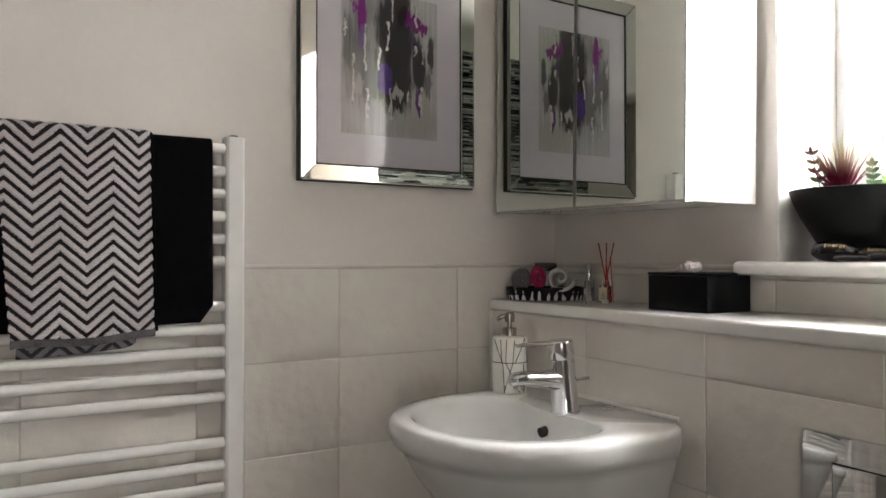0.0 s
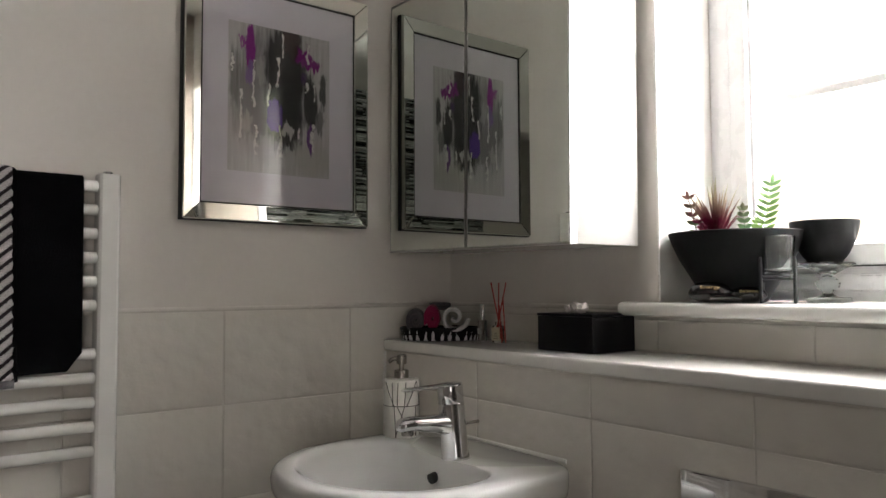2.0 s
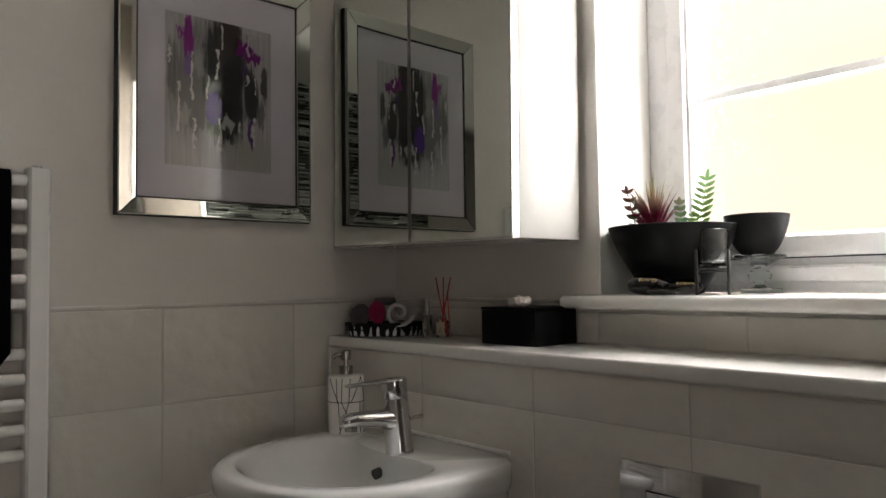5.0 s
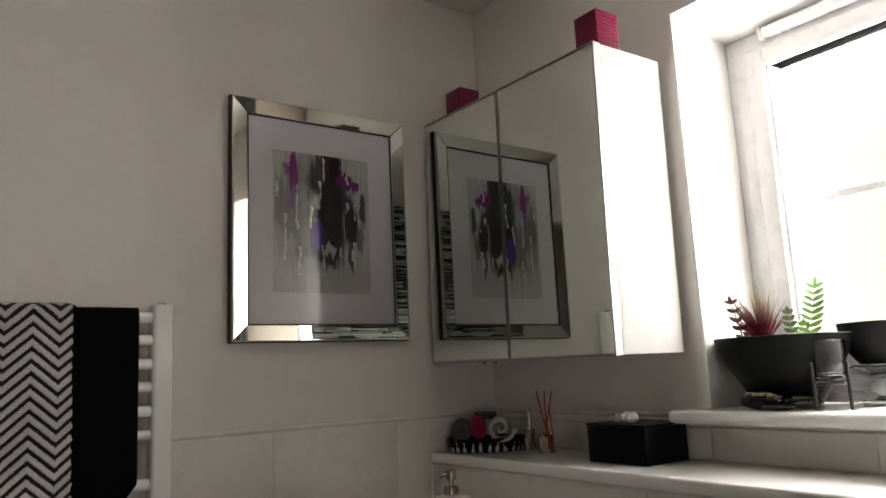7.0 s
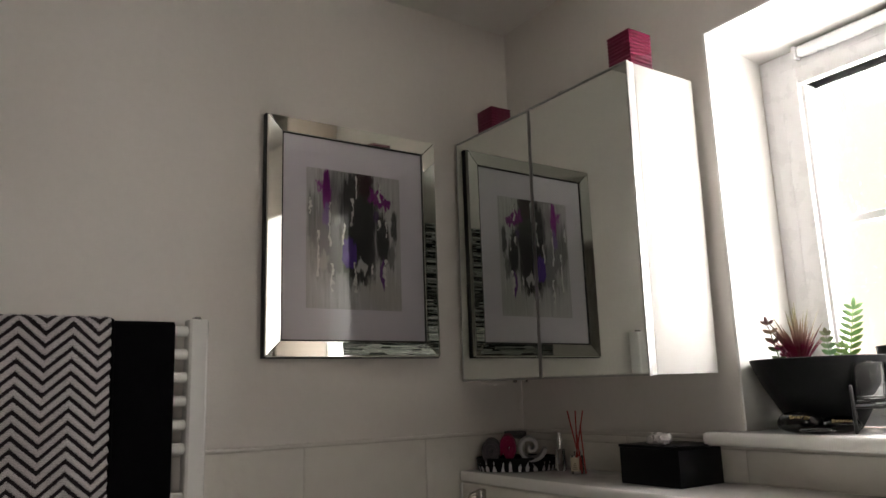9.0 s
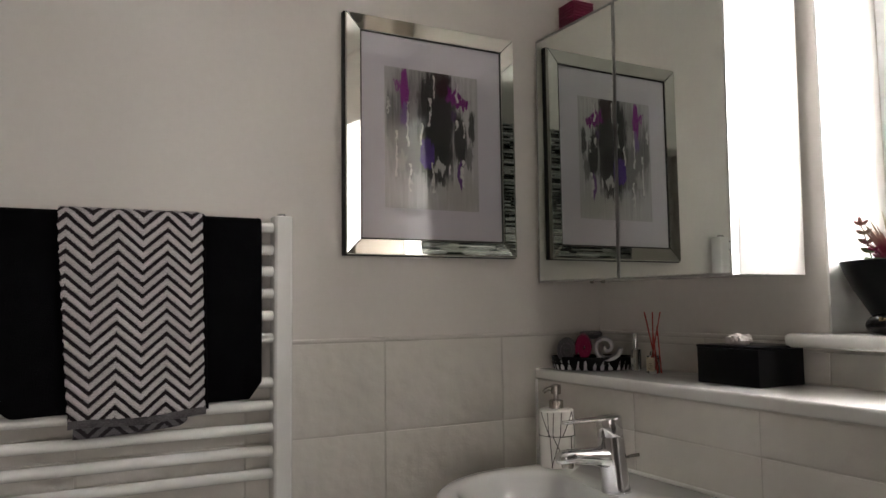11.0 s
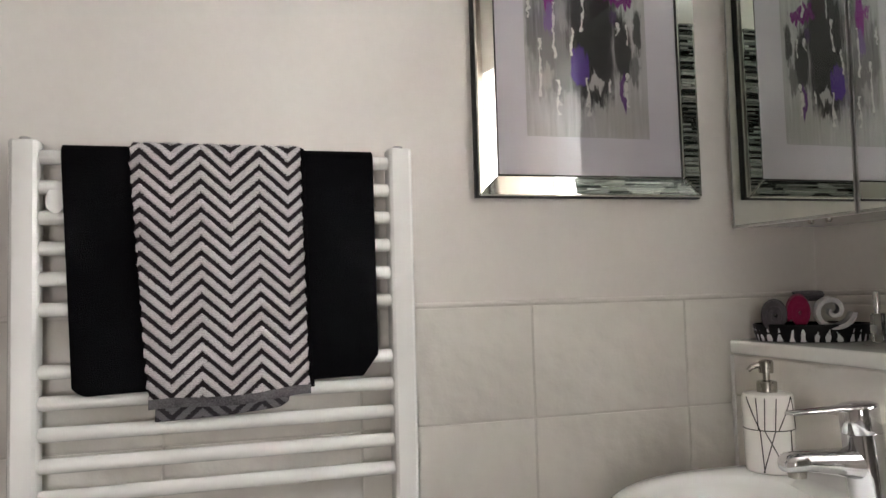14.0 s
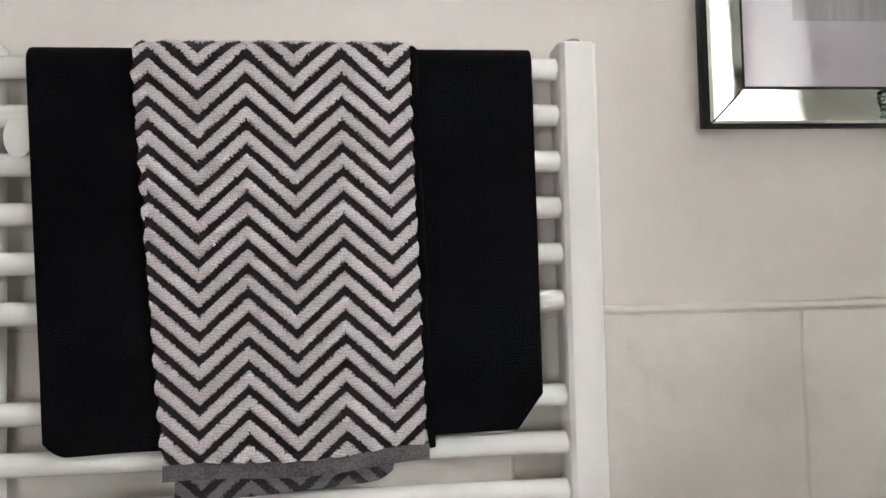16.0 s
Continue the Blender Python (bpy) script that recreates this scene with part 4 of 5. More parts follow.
def build_basin():
    z = 0.864
    basin = thing("wash_basin", (0.95, 1.182, 0.3), "white ceramic wash basin against the tiled boxing", "wash basin")
    back = BOX_X - 0.0022
    f0 = 0.650
    rings = [
        basin_ring(z - 0.36, back - 0.02, 0.88, 0.10, 0.7),
        basin_ring(z - 0.25, back - 0.001, 0.82, 0.175, 0.40),
        basin_ring(z - 0.16, back - 0.001, 0.745, 0.212, 0.32),
        basin_ring(z - 0.10, back - 0.001, 0.700, 0.226, 0.29),
        basin_ring(z - 0.064, back - 0.001, 0.678, 0.237, 0.28),
        basin_ring(z - 0.053, back - 0.001, 0.674, 0.238, 0.28),
        basin_ring(z - 0.047, back, f0 + 0.010, 0.243, 0.27),
        basin_ring(z - 0.034, back, f0 + 0.002, 0.246, 0.27),
        basin_ring(z - 0.014, back, f0, 0.247, 0.27),
        basin_ring(z - 0.004, back, f0 + 0.004, 0.244, 0.27),
        basin_ring(z, back - 0.004, f0 + 0.013, 0.237, 0.28),
    ]
    n = len(rings[0])
    cx, cy = 0.872, 1.184

    def bowl(zz, rx, ry, dx=0.0):
        """Oval ring whose back gives way softly to the tap deck."""
        pts = []
        for i in range(n):
            a = 2 * math.pi * i / n
            px, py = cx + dx + rx * math.cos(a), cy + ry * math.sin(a)
            deck = 0.956 + 0.070 * min(1.2, abs((py - 1.160) / 0.20)) ** 2
            if math.cos(a) > 0:
                px = -0.035 * math.log(math.exp(-px / 0.035) + math.exp(-deck / 0.035))
            pts.append((px, py, zz))
        return pts

    rings += [bowl(z + 0.0005, 0.182, 0.204), bowl(z - 0.003, 0.176, 0.198), bowl(z - 0.012, 0.169, 0.191), bowl(z - 0.045, 0.148, 0.174, 0.002), bowl(z - 0.085, 0.117, 0.143, 0.002), bowl(z - 0.115, 0.075, 0.095), bowl(z - 0.128, 0.025, 0.028)]
    part("bowl", loft(rings), CERAMIC, basin, "", 60)
    # overflow on the back wall of the bowl: a solid plug, coloured as the hole's shade
    hole = part("overflow", tube([(0.9405, 1.172, 0.8245), (0.956, 1.172, 0.8275)], 0.0098, 20), DARK, basin, "dark plug in place of the shaded overflow hole")
    part("waste", lathe([(0.020, 0.0), (0.022, 0.004), (0.014, 0.007), (0.002, 0.008)], 0.870, 1.182, z - 0.129, 24), CHROME, basin, "chrome waste")
    bm = tube([(1.1105, 0.985 + 0.40 * f, z + 0.002) for f in (0, 0.25, 0.5, 0.75, 1)], 0.0045, 8)
    part("sealant", bm, ENAMEL, basin, "white sealant bead")
    # pedestal under the bowl
    rings = [[(1.02 + r * 0.9 * math.cos(2 * math.pi * i / 32), 1.182 + r * math.sin(2 * math.pi * i / 32), zz) for i in range(32)] for r, zz in ((0.095, 0.0), (0.085, 0.06), (0.08, 0.3), (0.088, 0.50), (0.10, 0.56))]
    part("pedestal", loft(rings), CERAMIC, basin, "", 60)


build_basin()


def build_tap():
    x, y, z = 0.978, 1.143, 0.8645
    tap = thing("basin_tap", (x, y, z), "chrome single-lever mixer tap on the basin", "tap")
    d = Vector((-1.0, 0.14, 0)).normalized()
    lean = lambda h: Vector((x, y, z)) + d * 0.085 * h + Vector((0, 0, h))  # noqa: E731
    body = [(0.0, 0.0262), (0.004, 0.0265), (0.008, 0.0255), (0.05, 0.0250), (0.085, 0.0247), (0.103, 0.0243)]
    part("body", tube([lean(h) for h, _ in body], [r for _, r in body], 32), CHROME, tap, "", 50)
    part("base_ring", lathe([(0.027, 0.0), (0.027, 0.003), (0.0255, 0.0045)], x, y, z - 0.0005, 32), CHROME, tap)
    cart = [(0.1025, 0.0236), (0.1040, 0.0244), (0.134, 0.0242), (0.1375, 0.0236), (0.1390, 0.0220), (0.1395, 0.008)]
    head = part("cartridge_cap", tube([lean(h) for h, _ in cart], [r for _, r in cart], 32), CHROME, tap, "", 50)
    # spout
    side = Vector((-d.y, d.x, 0))
    a = lean(0.062)
    rings = []
    for s, w, hgt, up in ((0.0, 0.021, 0.020, 0.0), (0.02, 0.021, 0.019, 0.002), (0.05, 0.020, 0.0155, 0.006), (0.085, 0.0195, 0.0125, 0.009), (0.105, 0.0185, 0.0115, 0.008), (0.113, 0.014, 0.009, 0.006), (0.116, 0.006, 0.004, 0.005)):
        c = a + d * s + Vector((0, 0, up))
        ring = []
        for k in range(20):
            t = 2 * math.pi * k / 20
            cx, sz = math.cos(t), math.sin(t)
            ring.append(c + side * w * math.copysign(abs(cx) ** 0.7, cx) + Vector((0, 0, hgt * math.copysign(abs(sz) ** 0.8, sz))))
        rings.append(ring)
    sp = part("spout", loft(rings), CHROME, tap, "", 50)
    c = a + d * 0.095
    part("aerator", lathe([(0.011, -0.010), (0.0115, -0.003), (0.0115, 0.0)], c.x, c.y, c.z - 0.001, 20), STEEL, sp)
    # flat lever
    c0 = lean(0.1345)
    rings = []
    for s, w, hgt, up in ((-0.004, 0.015, 0.0040, 0.0), (0.015, 0.0165, 0.0042, 0.0), (0.035, 0.0130, 0.0036, -0.0005), (0.075, 0.0115, 0.0030, -0.002), (0.092, 0.011, 0.0028, -0.003), (0.098, 0.007, 0.0018, -0.0034)):
        c = c0 + d * s + Vector((0, 0, up))
        rings.append([c + side * w * math.copysign(abs(math.cos(2 * math.pi * k / 16)) ** 0.6, math.cos(2 * math.pi * k / 16)) + Vector((0, 0, hgt * math.sin(2 * math.pi * k / 16))) for k in range(16)])
    part("lever", loft(rings), CHROME, tap, "", 50)
    # pop-up rod behind the body
    b = lean(0.055) - d * 0.018
    part("popup_rod", tube([b - Vector((0, 0, 0.03)), b - d * 0.008 + Vector((0, 0, 0.004)), b - d * 0.016 + Vector((0, -0.006, 0.008)), b - d * 0.030 + Vector((0, -0.012, 0.010))], [0.003, 0.003, 0.003, 0.0035], 10), STEEL, tap)
    part("badge", tube([lean(0.112) - side * 0.0240 + d * 0.002, lean(0.112) - side * 0.0250 + d * 0.002], 0.003, 12), ALU, head)


build_tap()


def build_soap():
    x, y, z = 1.012, 1.372, 0.8645
    soap = thing("soap_dispenser", (x, y, z), "white ceramic soap dispenser with black geometric lines and steel pump", "soap dispenser")
    r, h = 0.0385, 0.123
    body = part("bottle", lathe([(r - 0.006, 0.0), (r - 0.002, 0.0015), (r - 0.001, 0.005), (r, h * 0.5), (r, h - 0.006), (r - 0.002, h - 0.0015), (r - 0.007, h), (0.016, h + 0.001)], x, y, z, 40), WHITE_INK, soap, "", 40)

    def line(a0, z0, a1, z1):
        pts = []
        for i in range(13):
            f = i / 12
            a = radians(a0 + (a1 - a0) * f)
            pts.append((x + (r + 0.0001) * math.cos(a), y + (r + 0.0001) * math.sin(a), z + z0 + (z1 - z0) * f))
        return tube(pts, 0.0009, 6)

    # the front looks towards 235 degrees
    for a0, z0, a1, z1 in ((150, 0.068, 330, 0.068), (225, 0.118, 222, 0.068), (250, 0.118, 245, 0.068), (178, 0.118, 212, 0.068), (290, 0.120, 252, 0.068),
                           (290, 0.120, 312, 0.070), (222, 0.068, 268, 0.004), (245, 0.068, 216, 0.004), (212, 0.068, 218, 0.004), (285, 0.068, 287, 0.004), (205, 0.118, 208, 0.068)):
        part("line", line(a0, z0, a1, z1), BLACK_INK, body, "thin black line")
    part("collar", lathe([(0.0155, 0.0), (0.0155, 0.016), (0.0145, 0.018), (0.012, 0.0185)], x, y, z + h, 28), STEEL, soap)
    head = part("pump_head", lathe([(0.0055, 0.017), (0.0055, 0.030), (0.011, 0.031), (0.0115, 0.046), (0.0105, 0.050), (0.006, 0.0515)], x, y, z + h, 28), STEEL, soap)
    d = Vector((-0.86, 0.5, 0))
    p = Vector((x, y, z + h + 0.043))
    part("nozzle", tube([p, p + d * 0.014, p + d * 0.022 + Vector((0, 0, -0.003)), p + d * 0.027 + Vector((0, 0, -0.009))], [0.0052, 0.005, 0.0044, 0.0034], 12), STEEL, head)


build_soap()


# ---------------------------------------------------------------- things on the shelf
def spiral_roll(cx, cz, length, r0, turns, axis_dir, base, squash=0.9, thickk=0.005, seed=0):
    """A rolled towel: a spiral of thick cloth, extruded along axis_dir (level)."""
    n = int(turns * 26)
    side = Vector((-axis_dir.y, axis_dir.x, 0))
    outer, inner = [], []
    for i in range(n + 1):
        f = i / n
        a = 2 * math.pi * turns * f + seed
        rr = 0.004 + (r0 - 0.004) * f
        for lst, off in ((outer, 0.0), (inner, -min(thickk, rr * 0.7))):
            q = rr + off
            lst.append((q * math.cos(a), q * math.sin(a) * squash))
    loop = outer + inner[::-1]
    rings = []
    for k in range(9):
        f = k / 8
        pinch = 1.0 - 0.10 * (abs(f - 0.5) * 2) ** 4
        c = base + axis_dir * (length * (f - 0.5))
        rings.append([c + side * (cx + p * pinch) + Vector((0, 0, cz + q * pinch)) + axis_dir * 0.002 * math.sin(j * 0.7 + seed) * (1 if k in (0, 8) else 0) for j, (p, q) in enumerate(loop)])
    return loft(rings, True, True)


def build_tray():
    c = Vector((1.205, 1.487, SHELF_Z))
    turn = -39.0
    tray = thing("oval_tray", c, "oval black tray with white zebra flames round its side", "tray")
    rx, ry, h = 0.098, 0.062, 0.031
    bm = lathe([(0.90, 0.0), (0.94, 0.001), (0.985, h * 0.5), (1.0, h), (0.975, h + 0.001), (0.95, h * 0.5), (0.90, 0.005), (0.1, 0.005)], 0, 0, 0, 64, None, rx, ry)
    bmesh.ops.rotate(bm, cent=(0, 0, 0), matrix=Matrix.Rotation(radians(turn), 3, "Z"), verts=bm.verts)
    bmesh.ops.translate(bm, vec=c, verts=bm.verts)
    dish = part("dish", bm, BLACK_BOX, tray, "", 50)
    rng = random.Random(3)
    rot = Matrix.Rotation(radians(turn), 3, "Z")
    k = 0
    a = 0.0
    while a < 360:
        w = rng.uniform(5.0, 8.5)
        tall = rng.uniform(0.62, 0.98)
        lean = rng.uniform(-5, 5)
        split = rng.random() < 0.35
        rows = []
        for f in [i / 8 for i in range(9)]:
            half = w / 2 * (1 - f ** 1.7) * (0.75 + 0.25 * math.sin(f * 6 + k)) + 0.12
            mid = a + lean * f * f
            row = []
            for s in (-1, 0, 1):
                ang = radians(mid + s * half)
                q = 0.945 + 0.055 * (f * tall)
                row.append(c + rot @ Vector((rx * q * 1.008 * math.cos(ang), ry * q * 1.012 * math.sin(ang), 0.001 + (h - 0.002) * f * tall)))
            rows.append(row)
        part("flame", loft(rows, False, False, None, False), ZEBRA_WHITE, dish, "pale flame stripe", 60)
        a += w + rng.uniform(3.5, 6.5)
        k += 1
    ax = Vector((-0.63, -0.777, 0))
    z = SHELF_Z + 0.014
    base = Vector((c.x, c.y, 0))
    for nm, mat, off, r, tall, ahead, length, turns, start in (("grey", GREY_TERRY, 0.058, 0.0265, 1.28, 0.004, 0.080, 2.6, 0.4), ("white", WHITE_TERRY, -0.034, 0.0405, 1.02, 0.016, 0.082, 1.6, 2.4), ("rose", ROSE_TERRY, 0.018, 0.0235, 1.62, -0.002, 0.078, 2.4, 1.1)):
        bm = spiral_roll(-off, r * tall + z, length, r, turns, ax, base + ax * ahead, tall, 0.008, start)
        solo("face_cloth", bm, mat, (c.x - off * 0.777, c.y + off * 0.63, z), {"grey": "grey terry face cloth rolled up in the tray", "white": "white terry face cloth rolled up in the tray", "rose": "magenta terry face cloth rolled up in the tray"}[nm], "face cloth", "rolled cloths in the tray", smooth=60)
    bm = spiral_roll(0.004, z + 0.066, 0.05, 0.020, 2.0, Vector((0.777, -0.63, 0)), base + Vector((0.012, 0.016, 0)), 0.6, 0.006, 2.9)
    solo("face_cloth", bm, GREY_TERRY, (c.x, c.y, z + 0.04), "grey terry face cloth folded on top of the rolls", "face cloth", "rolled cloths in the tray", smooth=60)


build_tray()


def build_diffuser():
    x, y, z = 1.243, 1.316, SHELF_Z
    dif = thing("reed_diffuser", (x, y, z), "small glass diffuser bottle with a cream label and red reeds", "reed diffuser")
    bm = cube(x - 0.013, x + 0.013, y - 0.013, y + 0.013, z, z + 0.040, 0.004, 3)
    slab(bm, x - 0.0065, x + 0.0065, y - 0.0065, y + 0.0065, z + 0.040, z + 0.049, 0.002)
    bot = part("bottle", rotated(bm, 20, x, y), CLEAR, dif)
    lab = part("label", rotated(cube(x - 0.0146, x - 0.0136, y - 0.010, y + 0.010, z + 0.006, z + 0.036), 20, x, y), PALE_LABEL, bot, "cream paper label")
    bm = bmesh.new()
    for k in range(4):
        slab(bm, x - 0.0152, x - 0.0145, y - 0.006 + 0.001 * k, y + 0.006 - 0.001 * k, z + 0.010 + 0.004 * k, z + 0.0112 + 0.004 * k)
    part("print", rotated(bm, 20, x, y), LABEL_BARS, lab)
    for dx, dy, low in ((-0.012, 0.018, -0.006), (0.004, 0.002, 0.0), (0.014, -0.018, 0.005), (-0.006, 0.024, -0.004)):
        s = -dx * 0.35
        part("reed", tube([(x + s, y - dy * 0.25, z + 0.006), (x, y, z + 0.050), (x + dx * 0.8, y + dy * 0.8, z + 0.138)], 0.0015, 8), REED, dif)
    # two reeds that lean against the bottle
    for a, b in (((x - 0.010, y - 0.022, z + 0.002), (x + 0.006, y + 0.004, z + 0.085)), ((x - 0.002, y - 0.026, z + 0.002), (x + 0.010, y - 0.004, z + 0.105))):
        part("reed", tube([a, b], 0.0016, 8), REED, dif)


build_diffuser()


def build_perfume():
    x, y, z = 1.259, 1.391, SHELF_Z
    per = thing("perfume_bottle", (x, y, z), "slim clear perfume bottle with a silver cap", "perfume bottle")
    bot = part("bottle", cube(x - 0.009, x + 0.009, y - 0.009, y + 0.009, z, z + 0.050, 0.003, 3), CLEAR, per)
    part("label", cube(x - 0.0101, x - 0.0093, y - 0.007, y + 0.007, z + 0.016, z + 0.030), painted("grey_label", (0.4, 0.4, 0.4), (0.5, 0.5, 0.5), 0.6), bot)
    part("cap", lathe([(0.0060, 0.055), (0.0063, 0.057), (0.0060, 0.085), (0.0052, 0.087)], x, y, z, 20), CHROME, per)
    part("neck", lathe([(0.004, 0.049), (0.004, 0.056)], x, y, z, 14), CHROME, per)


build_perfume()


def build_tissue_box():
    x0, x1, y0, y1, z, h = 1.181, 1.309, 0.981, 1.130, SHELF_Z, 0.075
    box = thing("tissue_box", ((x0 + x1) / 2, (y0 + y1) / 2, z), "black lacquered lidded box on the shelf", "box")
    part("body", cube(x0 + 0.0015, x1 - 0.0015, y0 + 0.0015, y1 - 0.0015, z, z + h - 0.006, 0.0015), BLACK_BOX, box)
    part("lid", cube(x0, x1, y0, y1, z + h - 0.0055, z + h, 0.002), BLACK_BOX, box)
    # crystal on the lid
    rng = random.Random(8)
    bm = bmesh.new()
    for k in range(7):
        made = bmesh.ops.create_icosphere(bm, subdivisions=2, radius=0.0105)["verts"]
        off = Vector((rng.uniform(-0.008, 0.008), rng.uniform(-0.018, 0.018), rng.uniform(-0.001, 0.003)))
        for v in made:
            v.co = v.co * (1 + 0.35 * noise.noise(v.co * 160 + Vector((k, k, k)))) * rng.uniform(0.97, 1.03) + off
    for v in bm.verts:
        v.co += Vector((1.221, 1.057, z + h + 0.009))
        v.co.z = max(v.co.z, z + h)
    solo("crystal", bm, ROSE_CRYSTAL, (1.221, 1.057, z + h), "rough pale quartz lump on the black box", "crystal", smooth=20)


build_tissue_box()


def build_flush_plate():
    y0, y1, z1 = 0.518, 0.741, 0.901
    z0, x = z1 - 0.155, BOX_X - 0.0021
    pl = thing("flush_plate", (x, 0.63, z0), "polished chrome dual flush plate on the tiled boxing", "flush plate")
    part("plate", cube(x - 0.009, x, y0, y1, z0, z1, 0.002), CHROME, pl)
    bm = cube(x - 0.0096, x - 0.0088, y0 + 0.022, y1 - 0.048, z0 + 0.022, z1 - 0.040)
    part("gap", bm, DARK, pl, "dark joint round the buttons")
    part("button", cube(x - 0.0115, x - 0.0094, y0 + 0.0235, y0 + 0.072, z0 + 0.0235, z1 - 0.0415, 0.001), CHROME, pl)
    part("button", cube(x - 0.0115, x - 0.0094, y0 + 0.0735, y1 - 0.0495, z0 + 0.0235, z1 - 0.0415, 0.001), CHROME, pl)


build_flush_plate()


# ---------------------------------------------------------------- things on the sill
def leaf(bm, p, d, up, length, width, curl=0.15, seg=5, fat=0.25):
    """A pointed fleshy leaf."""
    d, up = d.normalized(), up.normalized()
    side = d.cross(up).normalized()
    up = side.cross(d).normalized()
    rings = []
    for i in range(seg + 1):
        f = i / seg
        w = width * (math.sin(math.pi * min(1, 0.12 + 0.88 * f)) ** 0.8) + 0.0002
        c = p + d * length * f + up * curl * length * f * f
        rings.append([c - side * w, c + up * w * fat, c + side * w, c - up * w * fat])
    loft(rings, True, True, bm)


def sprig(start, top, pairs, length, width, face):
    """A stem with opposite leaves."""
    a, b = Vector(start), Vector(top)
    bm = bmesh.new()
    mid = (a + b) / 2 + Vector(face) * 0.004
    tube([a, mid, b], [0.0013, 0.0011, 0.0007], 6, bm)
    ax = (b - a).normalized()
    out = Vector((0.49, -0.87, 0)).normalized()
    for k in range(pairs):
        f = 0.18 + 0.80 * k / (pairs - 1)
        p = a.lerp(mid, f * 2) if f < 0.5 else mid.lerp(b, f * 2 - 1)
        scale = 1.0 - 0.35 * abs(f - 0.45)
        for s in (-1, 1):
            leaf(bm, p, out * s + ax * 0.55, Vector((-0.87, -0.49, 0.25)), length * scale, width * scale)
    leaf(bm, b, ax, Vector((-0.87, -0.49, 0.2)), length * 0.8, width * 0.8)
    return bm


def build_planter():
    x, y, z = 1.394, 0.814, SILL_Z
    pot = thing("planter", (x, y, z), "round matt black planter bowl with artificial succulents", "planter")
    prof = [(0.050, 0.0), (0.055, 0.002), (0.067, 0.022), (0.085, 0.053), (0.102, 0.082), (0.1135, 0.108), (0.1200, 0.127), (0.1210, 0.129), (0.1195, 0.1305), (0.117, 0.128), (0.110, 0.112), (0.106, 0.106), (0.02, 0.106)]
    part("bowl", lathe(prof, x, y, z, 64), BLACK_POT, pot, "", 50)
    part("soil", lathe([(0.106, 0.113), (0.105, 0.118), (0.06, 0.124), (0.01, 0.126)], x, y, z, 40), SOIL, pot)
    r = random.Random(11)
    left, away = Vector((-0.49, 0.87, 0)), Vector((0.87, 0.49, 0))
    # red spiky rosette
    c = Vector((x, y, z + 0.118)) + left * 0.030 - away * 0.02
    bm = bmesh.new()
    for k in range(70):
        a, tilt = r.uniform(0, 2 * math.pi), r.uniform(0.05, 0.75) ** 0.9
        d = Vector((math.cos(a) * tilt, math.sin(a) * tilt, 1.0)) + left * 0.12
        leaf(bm, c + Vector((math.cos(a), math.sin(a), 0)) * 0.006, d, Vector((-math.cos(a), -math.sin(a), 0.6)), r.uniform(0.066, 0.112) * (1.1 - 0.35 * tilt), 0.0024, -0.16, 4, 0.4)
    tagged(part("red_rosette", bm, RED_LEAF, pot, "dark red spiky succulent with greenish tips", 60), kind="stuff")
    # leafy sprigs
    def at(side, depth, h):
        return Vector((x, y, z + h)) + left * side + away * depth

    tagged(part("sprig", sprig(at(0.062, -0.03, 0.115), at(0.080, -0.03, 0.198), 5, 0.017, 0.0042, (0, 0, 0)), DUSKY_LEAF, pot, "dusky sprig"), kind="stuff")
    tagged(part("sprig", sprig(at(-0.020, -0.03, 0.115), at(-0.016, -0.035, 0.172), 5, 0.015, 0.0045, (0, 0, 0)), SAGE_LEAF, pot, "sage green sprig"), kind="stuff")
    tagged(part("sprig", sprig(at(-0.048, -0.01, 0.115), at(-0.066, -0.01, 0.218), 8, 0.024, 0.0044, (0, 0, 0)), GREEN_LEAF, pot, "bright green sprig"), kind="stuff")
    tagged(part("sprig", sprig(at(0.038, -0.06, 0.115), at(0.070, -0.075, 0.160), 4, 0.012, 0.0028, (0, 0, 0)), RED_LEAF, pot, "thin red sprig"), kind="stuff")
    tagged(part("sprig", sprig(at(-0.035, 0.02, 0.115), at(-0.040, 0.02, 0.150), 4, 0.016, 0.004, (0, 0, 0)), GREEN_LEAF, pot, "bright green sprig"), kind="stuff")


build_planter()


